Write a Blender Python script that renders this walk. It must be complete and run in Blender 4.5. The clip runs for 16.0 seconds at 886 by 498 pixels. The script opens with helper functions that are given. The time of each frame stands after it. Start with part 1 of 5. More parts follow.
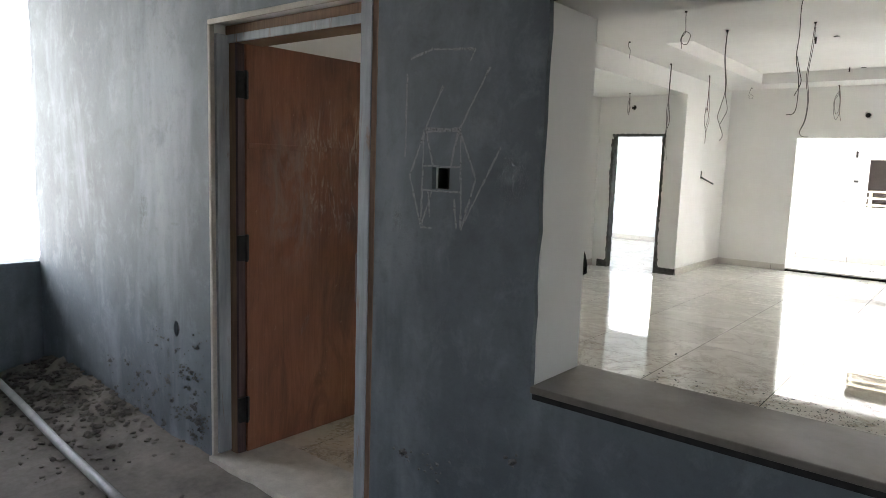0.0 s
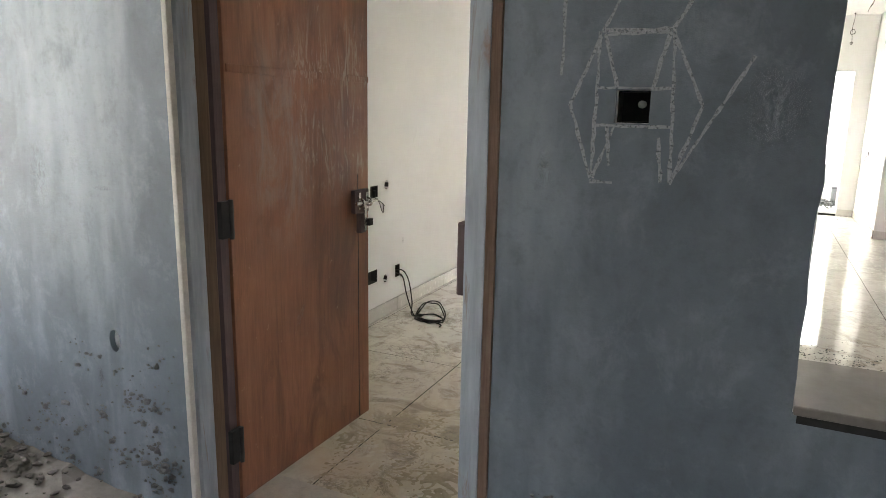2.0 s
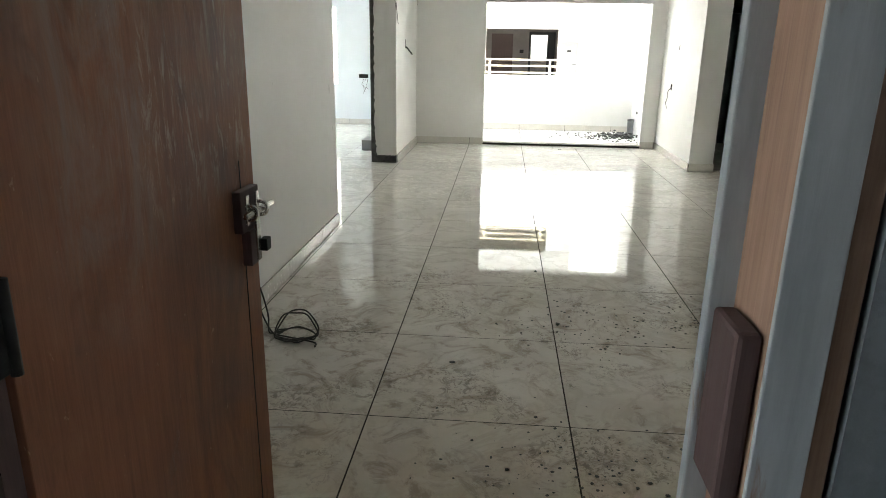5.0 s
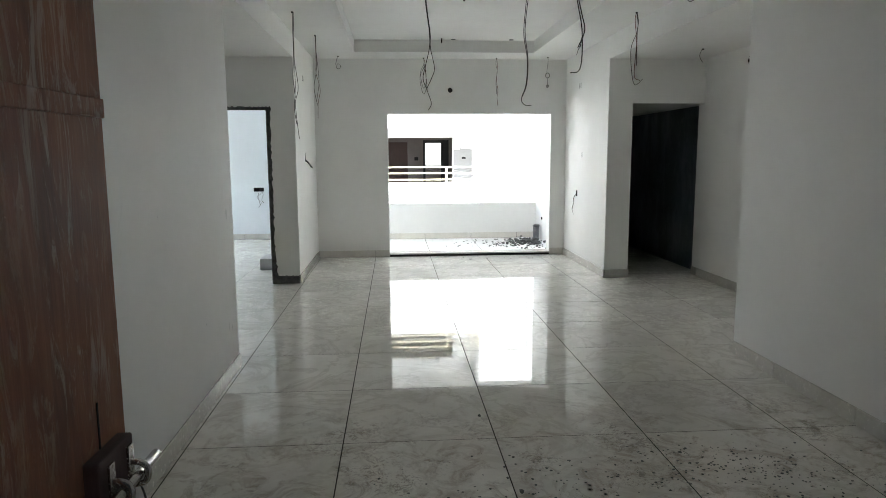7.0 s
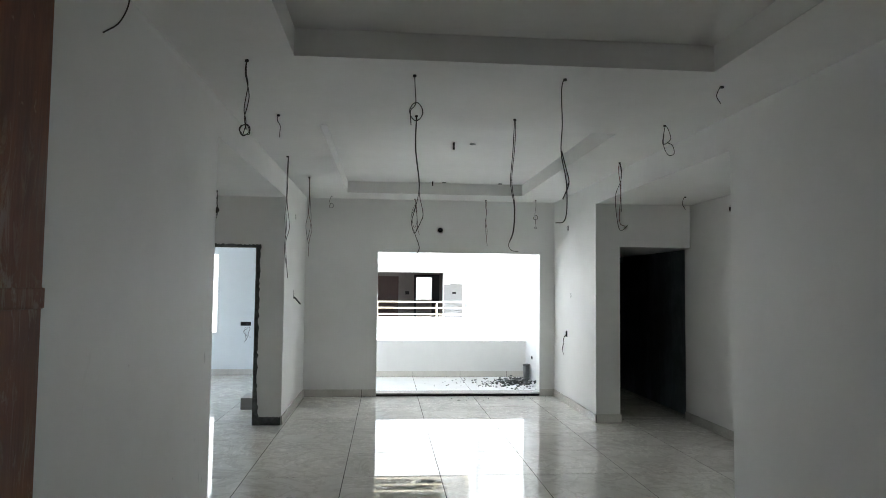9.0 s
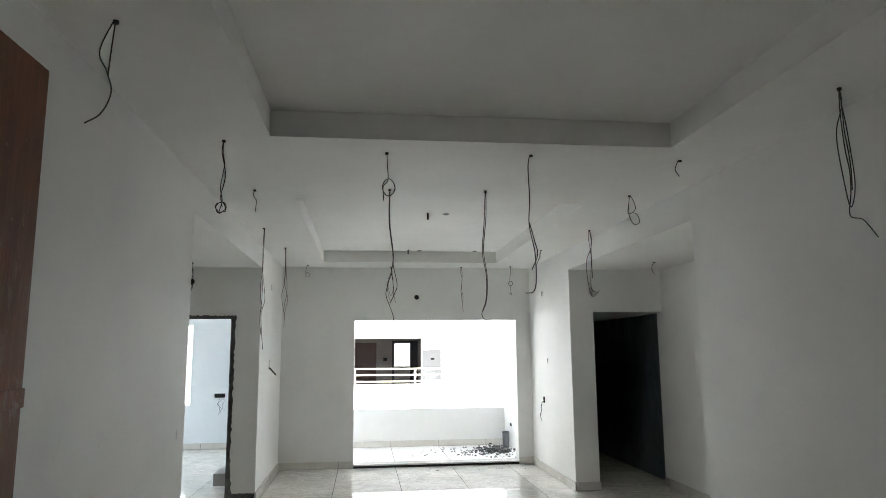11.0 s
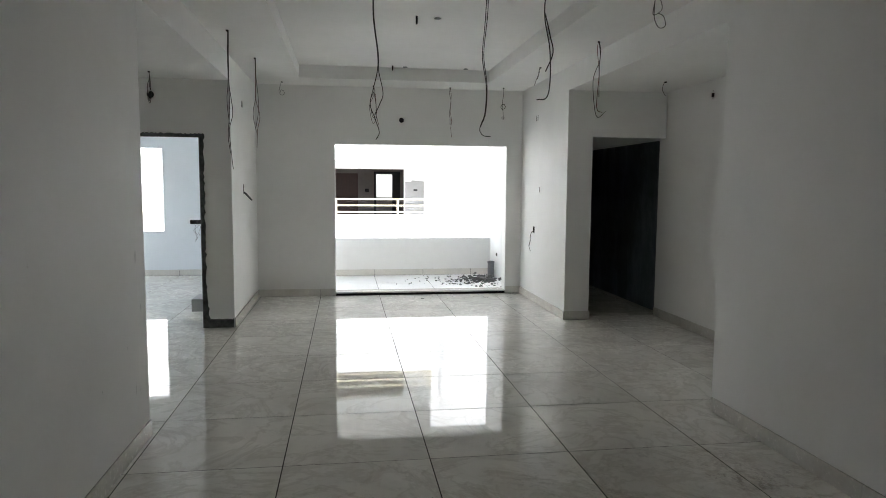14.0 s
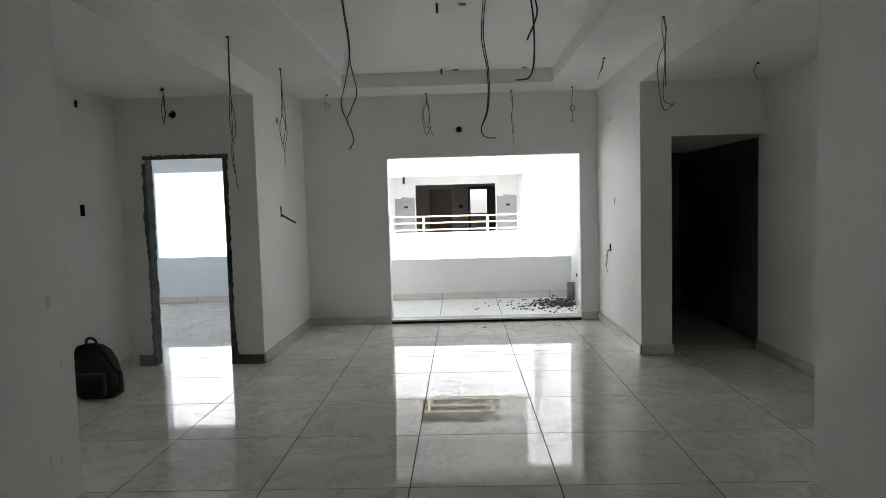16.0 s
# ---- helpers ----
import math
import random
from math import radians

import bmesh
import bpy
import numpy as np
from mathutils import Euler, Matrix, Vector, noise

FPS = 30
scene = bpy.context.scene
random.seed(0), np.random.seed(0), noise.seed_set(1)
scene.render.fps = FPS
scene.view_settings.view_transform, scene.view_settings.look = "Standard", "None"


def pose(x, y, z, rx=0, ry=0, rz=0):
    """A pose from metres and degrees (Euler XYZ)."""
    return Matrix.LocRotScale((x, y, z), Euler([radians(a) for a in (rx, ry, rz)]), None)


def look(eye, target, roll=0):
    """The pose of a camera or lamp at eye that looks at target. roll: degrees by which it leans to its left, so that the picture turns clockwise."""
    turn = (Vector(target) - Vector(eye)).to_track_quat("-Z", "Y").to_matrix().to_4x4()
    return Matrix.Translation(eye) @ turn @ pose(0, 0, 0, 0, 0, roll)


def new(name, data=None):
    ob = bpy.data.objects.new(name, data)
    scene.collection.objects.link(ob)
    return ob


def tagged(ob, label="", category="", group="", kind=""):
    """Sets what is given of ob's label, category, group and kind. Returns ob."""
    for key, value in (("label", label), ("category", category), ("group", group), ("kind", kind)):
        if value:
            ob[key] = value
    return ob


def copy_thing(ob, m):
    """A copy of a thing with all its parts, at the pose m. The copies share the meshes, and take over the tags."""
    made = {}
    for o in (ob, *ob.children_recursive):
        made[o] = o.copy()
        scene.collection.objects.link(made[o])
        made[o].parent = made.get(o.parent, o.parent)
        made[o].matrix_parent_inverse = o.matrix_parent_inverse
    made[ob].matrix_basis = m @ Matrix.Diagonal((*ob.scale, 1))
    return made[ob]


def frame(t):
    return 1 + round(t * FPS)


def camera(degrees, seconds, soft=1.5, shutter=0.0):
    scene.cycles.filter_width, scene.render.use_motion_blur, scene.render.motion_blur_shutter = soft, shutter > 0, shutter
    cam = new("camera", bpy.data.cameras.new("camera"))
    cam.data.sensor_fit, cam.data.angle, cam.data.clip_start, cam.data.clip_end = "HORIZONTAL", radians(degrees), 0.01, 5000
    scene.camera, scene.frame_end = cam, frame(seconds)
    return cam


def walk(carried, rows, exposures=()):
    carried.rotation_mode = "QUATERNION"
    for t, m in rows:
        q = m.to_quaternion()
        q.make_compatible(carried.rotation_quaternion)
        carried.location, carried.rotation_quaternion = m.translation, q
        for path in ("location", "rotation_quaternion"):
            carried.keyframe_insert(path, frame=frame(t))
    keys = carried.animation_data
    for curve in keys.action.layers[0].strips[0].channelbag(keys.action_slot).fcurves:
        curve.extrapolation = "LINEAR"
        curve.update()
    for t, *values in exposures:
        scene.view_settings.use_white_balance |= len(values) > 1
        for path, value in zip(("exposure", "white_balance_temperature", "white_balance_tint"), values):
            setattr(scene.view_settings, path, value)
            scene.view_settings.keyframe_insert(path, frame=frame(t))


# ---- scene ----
cam = camera(67.0, 16.0, soft=0.85)
PATH = [
    (0, (1.829, -3.489, 1.492), (0.576, -1.95, 1.241), 1.9),
    (0.5, (1.526, -3.46, 1.471), (0.379, -1.842, 1.21), 1.5),
    (1, (1.221, -3.492, 1.471), (0.269, -1.774, 1.098), 1.0),
    (1.5, (0.921, -3.365, 1.456), (0.007, -1.629, 1.064), 0.1),
    (2, (0.626, -3.297, 1.429), (-0.193, -1.519, 1.022), 1.1),
    (2.5, (0.35, -3.234, 1.437), (-0.237, -1.399, 0.899), -0.1),
    (3, (0.156, -3.099, 1.418), (-0.43, -1.268, 0.865), -3.0),
    (5.5, (-0.444, -2.15, 1.409), (-0.443, -0.231, 0.846), 1.3),
    (6, (-0.559, -1.993, 1.435), (-0.412, -0.059, 0.948), 0.6),
    (6.5, (-0.57, -1.893, 1.448), (-0.352, 0.046, 1.01), 0.4),
    (7, (-0.514, -1.734, 1.482), (-0.372, 0.241, 1.204), -0.3),
    (7.5, (-0.497, -1.631, 1.517), (-0.359, 0.353, 1.307), 1.1),
    (8, (-0.49, -1.535, 1.55), (-0.258, 0.45, 1.489), 0.6),
    (8.5, (-0.478, -1.554, 1.564), (-0.252, 0.433, 1.604), 0.3),
    (9, (-0.475, -1.662, 1.568), (-0.307, 0.328, 1.682), 0.6),
    (9.5, (-0.458, -1.723, 1.577), (-0.249, 0.255, 1.785), 0.9),
    (10, (-0.444, -1.762, 1.596), (-0.239, 0.204, 1.905), -0.3),
    (12.5, (-0.459, -1.7, 1.61), (-0.197, 0.269, 1.842), -0.2),
    (13, (-0.432, -1.641, 1.591), (-0.172, 0.34, 1.685), -0.4),
    (13.5, (-0.393, -1.491, 1.535), (-0.182, 0.496, 1.447), -0.4),
    (14, (-0.455, -1.17, 1.507), (-0.168, 0.801, 1.321), 0.4),
    (14.5, (-0.376, -1.004, 1.505), (-0.139, 0.967, 1.259), -2.5),
    (15, (-0.126, -0.781, 1.5), (-0.064, 1.202, 1.252), 1.1),
    (15.5, (0.076, -0.535, 1.479), (0.012, 1.46, 1.349), -0.4),
    (16, (0.314, -0.272, 1.516), (0.256, 1.722, 1.376), -1.6),
]
EXPOSURES = [(0, 4.3, 6900, 11), (1.0, 4.4, 7000, 11), (1.5, 4.75, 7200, 11), (2.0, 5.1, 7350, 11), (2.5, 5.55, 7600, 10), (3, 5.5, 7700, 11), (5.5, 3.75, 6800, 5), (6, 3.7, 6650, 5), (7, 3.4, 6450, 6), (8, 3.15, 6150, 4), (9, 3.15, 6250, 6), (10, 3.45, 6400, 7), (12.5, 3.5, 6450, 7), (13, 3.5, 6450, 7), (14, 3.05, 6500, 8), (15, 2.85, 6500, 8), (16, 2.6, 6500, 9)]
walk(cam, [(t, look(eye, target, roll)) for t, eye, target, roll in PATH], EXPOSURES)

# ---- light ----
world = bpy.data.worlds.new("world")
scene.world = world
world.use_nodes = True
wn = world.node_tree.nodes
sky = wn.new("ShaderNodeTexSky")
sky.sky_type, sky.sun_disc = "NISHITA", False
sky.sun_elevation, sky.sun_rotation = radians(59), radians(198.4)
sky.air_density, sky.dust_density = 1.0, 2.5
wn["Background"].inputs["Strength"].default_value = 0.15
haze = wn.new("ShaderNodeHueSaturation")  # a hazy, nearly colourless sky
haze.inputs["Saturation"].default_value = 0.5
world.node_tree.links.new(sky.outputs["Color"], haze.inputs["Color"])
world.node_tree.links.new(haze.outputs["Color"], wn["Background"].inputs["Color"])
scene.cycles.max_bounces, scene.cycles.diffuse_bounces = 16, 12
sun = new("sun", bpy.data.lights.new("sun", "SUN"))
sun.data.energy, sun.data.angle, sun.data.color = 1.45, radians(3), (1.0, 0.985, 0.965)
sun.matrix_world = look((-3.0, -9.0, 15.8), (0, 0, 0))


# ---- materials ----
def material(name):
    m = bpy.data.materials.new(name)
    m.use_nodes = True
    return m, m.node_tree, m.node_tree.nodes["Principled BSDF"]


def noise_tex(nt, scale, detail=4.0, rough=0.55, stretch=(1, 1, 1), distort=0.0, space="Object"):
    co = nt.nodes.new("ShaderNodeNewGeometry") if space == "World" else nt.nodes.new("ShaderNodeTexCoord")
    mp = nt.nodes.new("ShaderNodeMapping")
    mp.inputs["Scale"].default_value = stretch
    nt.links.new(co.outputs["Position" if space == "World" else "Object"], mp.inputs["Vector"])
    n = nt.nodes.new("ShaderNodeTexNoise")
    n.inputs["Scale"].default_value, n.inputs["Detail"].default_value = scale, detail
    n.inputs["Roughness"].default_value, n.inputs["Distortion"].default_value = rough, distort
    nt.links.new(mp.outputs["Vector"], n.inputs["Vector"])
    return n.outputs["Fac"]


def ramp(nt, src, stops):
    r = nt.nodes.new("ShaderNodeValToRGB")
    while len(r.color_ramp.elements) < len(stops):
        r.color_ramp.elements.new(0.5)
    for e, (p, c) in zip(r.color_ramp.elements, stops):
        e.position = p
        e.color = (c, c, c, 1) if isinstance(c, (int, float)) else (*c, 1)
    nt.links.new(src, r.inputs["Fac"])
    return r.outputs["Color"]


def mix(nt, fac, a, b, mode="MIX"):
    m = nt.nodes.new("ShaderNodeMix")
    m.data_type, m.blend_type = "RGBA", mode
    for sock, v in ((m.inputs[0], fac), (m.inputs[6], a), (m.inputs[7], b)):
        if hasattr(v, "links"):
            nt.links.new(v, sock)
        elif isinstance(v, (int, float)):
            sock.default_value = v
        else:
            sock.default_value = (*v, 1)
    return m.outputs[2]


def math_node(nt, op, a, b=0.0, c=0.0):
    m = nt.nodes.new("ShaderNodeMath")
    m.operation = op
    for sock, v in zip(m.inputs, (a, b, c)):
        if hasattr(v, "links"):
            nt.links.new(v, sock)
        else:
            sock.default_value = v
    return m.outputs[0]


def bump(nt, bsdf, height, strength, dist=0.01):
    b = nt.nodes.new("ShaderNodeBump")
    b.inputs["Strength"].default_value, b.inputs["Distance"].default_value = strength, dist
    nt.links.new(height, b.inputs["Height"])
    nt.links.new(b.outputs["Normal"], bsdf.inputs["Normal"])


def simple(name, dark, light, scale=8.0, rough=0.6, metal=0.0, bumpy=0.15, stretch=(1, 1, 1), dist=0.004, space="World"):
    m, nt, b = material(name)
    a = noise_tex(nt, scale, 5, 0.6, stretch, space=space)
    f = noise_tex(nt, scale * 9, 3, 0.6, stretch, space=space)
    both = math_node(nt, "ADD", math_node(nt, "MULTIPLY", a, 0.7), math_node(nt, "MULTIPLY", f, 0.3))
    nt.links.new(ramp(nt, both, [(0.32, dark), (0.68, light)]), b.inputs["Base Color"])
    nt.links.new(ramp(nt, f, [(0.3, max(rough - 0.08, 0.02)), (0.7, min(rough + 0.08, 1))]), b.inputs["Roughness"])
    b.inputs["Metallic"].default_value = metal
    if bumpy:
        bump(nt, b, both, bumpy, dist)
    return m


def wall_paint(name, dark, light):
    m, nt, b = material(name)
    big = noise_tex(nt, 0.9, 4, 0.6, space="World")
    fine = noise_tex(nt, 55, 3, 0.6, space="World")
    wave = noise_tex(nt, 4, 3, 0.5, space="World")
    col = ramp(nt, big, [(0.3, dark), (0.7, light)])
    scuff = ramp(nt, noise_tex(nt, 3.2, 6, 0.7, (1, 1, 0.35), 1.2, space="World"), [(0.66, 0.0), (0.78, 0.35)])
    col = mix(nt, scuff, col, (0.55, 0.54, 0.51))
    nt.links.new(col, b.inputs["Base Color"])
    b.inputs["Roughness"].default_value = 0.62
    h = math_node(nt, "ADD", math_node(nt, "MULTIPLY", fine, 0.25), wave)
    bump(nt, b, h, 0.12, 0.006)
    return m


def cement():
    m, nt, b = material("grey_cement_plaster")
    cloud = noise_tex(nt, 1.1, 6, 0.62, (1, 1, 0.6), 0.6, space="World")
    streak = noise_tex(nt, 2.6, 4, 0.6, (1, 1, 0.22), 0.3, space="World")
    fine = noise_tex(nt, 34, 5, 0.7, space="World")
    col = ramp(nt, cloud, [(0.28, (0.078, 0.094, 0.108)), (0.52, (0.122, 0.145, 0.165)), (0.75, (0.195, 0.226, 0.25))])
    col = mix(nt, ramp(nt, streak, [(0.47, 0.0), (0.70, 0.65)]), col, (0.33, 0.37, 0.405))
    col = mix(nt, ramp(nt, fine, [(0.25, 0.30), (0.48, 0.0)]), col, (0.06, 0.065, 0.07))
    mott = noise_tex(nt, 7.5, 6, 0.72, (1, 1, 0.8), 0.3, space="World")
    col = mix(nt, ramp(nt, mott, [(0.52, 0.0), (0.68, 0.35)]), col, (0.27, 0.30, 0.325))
    col = mix(nt, ramp(nt, mott, [(0.30, 0.4), (0.46, 0.0)]), col, (0.075, 0.085, 0.095))
    nt.links.new(col, b.inputs["Base Color"])
    nt.links.new(ramp(nt, fine, [(0.3, 0.6), (0.7, 0.8)]), b.inputs["Roughness"])
    bump(nt, b, math_node(nt, "ADD", fine, math_node(nt, "MULTIPLY", cloud, 1.5)), 0.25, 0.006)
    return m


def marble():
    """Polished vitrified tile with pale veins and a film of trodden dust near the entrance."""
    m, nt, b = material("polished_marble_tile")
    info = nt.nodes.new("ShaderNodeObjectInfo")
    rnd = info.outputs["Random"]
    geo = nt.nodes.new("ShaderNodeNewGeometry")
    off = nt.nodes.new("ShaderNodeVectorMath")
    off.operation = "MULTIPLY_ADD"
    comb = nt.nodes.new("ShaderNodeCombineXYZ")
    nt.links.new(math_node(nt, "MULTIPLY", rnd, 40.0), comb.inputs["Z"])
    nt.links.new(math_node(nt, "MULTIPLY", rnd, 17.0), comb.inputs["X"])
    nt.links.new(geo.outputs["Position"], off.inputs[0])
    off.inputs[1].default_value = (1, 1, 1)
    nt.links.new(comb.outputs["Vector"], off.inputs[2])

    def n(scale, detail, rough, distort):
        t = nt.nodes.new("ShaderNodeTexNoise")
        t.inputs["Scale"].default_value, t.inputs["Detail"].default_value = scale, detail
        t.inputs["Roughness"].default_value, t.inputs["Distortion"].default_value = rough, distort
        nt.links.new(off.outputs[0], t.inputs["Vector"])
        return t.outputs["Fac"]

    soft = n(2.2, 4, 0.55, 1.2)
    vein = math_node(nt, "ABSOLUTE", math_node(nt, "SUBTRACT", n(1.7, 6, 0.6, 1.8), 0.5))
    col = ramp(nt, soft, [(0.3, (0.69, 0.668, 0.622)), (0.7, (0.82, 0.80, 0.75))])
    col = mix(nt, ramp(nt, vein, [(0.0, 0.45), (0.045, 0.0)]), col, (0.50, 0.47, 0.42))
    tone = math_node(nt, "ADD", math_node(nt, "MULTIPLY", rnd, 0.08), 0.96)
    tc = nt.nodes.new("ShaderNodeCombineColor")
    for s in ("Red", "Green", "Blue"):
        nt.links.new(tone, tc.inputs[s])
    col = mix(nt, 1.0, col, tc.outputs["Color"], "MULTIPLY")
    # trodden dust: thick by the door, thin further in
    sep = nt.nodes.new("ShaderNodeSeparateXYZ")
    nt.links.new(geo.outputs["Position"], sep.inputs[0])
    mr = nt.nodes.new("ShaderNodeMapRange")
    mr.interpolation_type = "SMOOTHSTEP"
    mr.inputs[1].default_value, mr.inputs[2].default_value, mr.inputs[3].default_value, mr.inputs[4].default_value = 0.9, 2.9, 1.0, 0.03
    nt.links.new(sep.outputs["Y"], mr.inputs[0])
    near = mr.outputs[0]
    line = math_node(nt, "ABSOLUTE", math_node(nt, "SUBTRACT", noise_tex(nt, 9.0, 7, 0.68, (1, 0.8, 1), 1.6, space="World"), 0.5))
    d1 = ramp(nt, line, [(0.0, 1.0), (0.018, 0.9), (0.03, 0.0)])
    broken = ramp(nt, noise_tex(nt, 13, 5, 0.7, space="World"), [(0.50, 0.0), (0.60, 1.0)])
    d1 = math_node(nt, "MULTIPLY", d1, broken)
    fleck = ramp(nt, noise_tex(nt, 21, 6, 0.72, (1, 0.8, 1), 1.0, space="World"), [(0.535, 0.0), (0.575, 1.0)])
    d2 = ramp(nt, noise_tex(nt, 2.1, 4, 0.65, space="World"), [(0.50, 0.0), (0.62, 1.0)])
    speck = ramp(nt, noise_tex(nt, 62, 3, 0.6, space="World"), [(0.57, 0.0), (0.61, 1.0)])
    marks = math_node(nt, "MAXIMUM", math_node(nt, "MAXIMUM", d1, fleck), math_node(nt, "MULTIPLY", speck, 0.8))
    patch = math_node(nt, "MULTIPLY", math_node(nt, "MULTIPLY", marks, d2), near)
    haze = math_node(nt, "MULTIPLY", near, ramp(nt, noise_tex(nt, 2.6, 6, 0.7, (1, 1, 1), 1.0, space="World"), [(0.35, 0.08), (0.7, 0.45)]))
    col = mix(nt, haze, col, (0.57, 0.535, 0.46))
    sandy = nt.nodes.new("ShaderNodeMapRange")
    sandy.interpolation_type = "SMOOTHSTEP"
    sandy.inputs[1].default_value, sandy.inputs[2].default_value, sandy.inputs[3].default_value, sandy.inputs[4].default_value = -0.9, 0.7, 0.8, 0.0
    nt.links.new(sep.outputs["Y"], sandy.inputs[0])
    film = math_node(nt, "MULTIPLY", sandy.outputs[0], ramp(nt, noise_tex(nt, 3.4, 6, 0.7, space="World"), [(0.3, 0.35), (0.62, 1.0)]))
    col = mix(nt, film, col, (0.56, 0.47, 0.345))
    pale = ramp(nt, noise_tex(nt, 6, 5, 0.65, (1, 1, 1), 2.0, space="World"), [(0.58, 0.0), (0.64, 0.5)])
    col = mix(nt, math_node(nt, "MULTIPLY", pale, near), col, (0.70, 0.67, 0.60))
    blot = math_node(nt, "MULTIPLY", near, ramp(nt, noise_tex(nt, 4.2, 6, 0.72, (1, 1, 1), 1.6, space="World"), [(0.51, 0.0), (0.64, 0.75)]))
    col = mix(nt, blot, col, (0.36, 0.30, 0.245))
    col = mix(nt, math_node(nt, "MULTIPLY", patch, 0.75), col, (0.13, 0.10, 0.078))
    nt.links.new(col, b.inputs["Base Color"])
    # dried mop smears that break the gloss in flakes
    zone = ramp(nt, noise_tex(nt, 1.3, 3, 0.6, space="World"), [(0.36, 0.1), (0.52, 1.0)])
    flake = ramp(nt, noise_tex(nt, 24, 4, 0.62, (1, 0.5, 1), 0.8, space="World"), [(0.54, 0.0), (0.57, 1.0)])
    far = nt.nodes.new("ShaderNodeMapRange")
    far.interpolation_type = "SMOOTHSTEP"
    far.inputs[1].default_value, far.inputs[2].default_value, far.inputs[3].default_value, far.inputs[4].default_value = 2.4, 4.2, 0.15, 1.0
    nt.links.new(sep.outputs["Y"], far.inputs[0])
    flake = math_node(nt, "MULTIPLY", math_node(nt, "MULTIPLY", flake, zone), far.outputs[0])
    r = math_node(nt, "ADD", math_node(nt, "MULTIPLY_ADD", flake, 0.2, 0.003), math_node(nt, "ADD", math_node(nt, "MULTIPLY", patch, 0.35), math_node(nt, "MULTIPLY", haze, 0.02)))
    nt.links.new(r, b.inputs["Roughness"])
    nt.links.new(math_node(nt, "MULTIPLY_ADD", flake, -0.27, 0.38), b.inputs["Specular IOR Level"])
    wav = noise_tex(nt, 2.2, 1, 0.5, (1, 1, 1), 0.3, space="World")
    bump(nt, b, wav, 0.006, 0.01)
    return m


def wood(name, dark, light, rough=0.5):
    m, nt, b = material(name)
    grain = noise_tex(nt, 9, 6, 0.65, (6, 6, 0.35), 0.8, space="World")
    fibre = noise_tex(nt, 60, 4, 0.7, (3, 3, 0.12), 0.2, space="World")
    col = ramp(nt, math_node(nt, "ADD", math_node(nt, "MULTIPLY", grain, 0.7), math_node(nt, "MULTIPLY", fibre, 0.3)), [(0.3, dark), (0.68, light)])
    nt.links.new(col, b.inputs["Base Color"])
    nt.links.new(ramp(nt, grain, [(0.3, rough - 0.1), (0.7, rough + 0.15)]), b.inputs["Roughness"])
    bump(nt, b, fibre, 0.15, 0.002)
    return m


def primed_wood():
    """Pale grey-blue primer, rubbed through to the wood in places."""
    m, nt, b = material("primed_wood")
    coat = ramp(nt, noise_tex(nt, 7, 5, 0.6, (3, 3, 0.4), space="World"), [(0.3, (0.27, 0.30, 0.325)), (0.7, (0.45, 0.485, 0.52))])
    rub = ramp(nt, noise_tex(nt, 4.5, 6, 0.7, (4, 4, 0.5), 0.8, space="World"), [(0.56, 0.0), (0.66, 0.75)])
    nt.links.new(mix(nt, rub, coat, (0.27, 0.15, 0.085)), b.inputs["Base Color"])
    b.inputs["Roughness"].default_value = 0.62
    bump(nt, b, noise_tex(nt, 70, 4, 0.7, (3, 3, 0.15), space="World"), 0.2, 0.002)
    return m


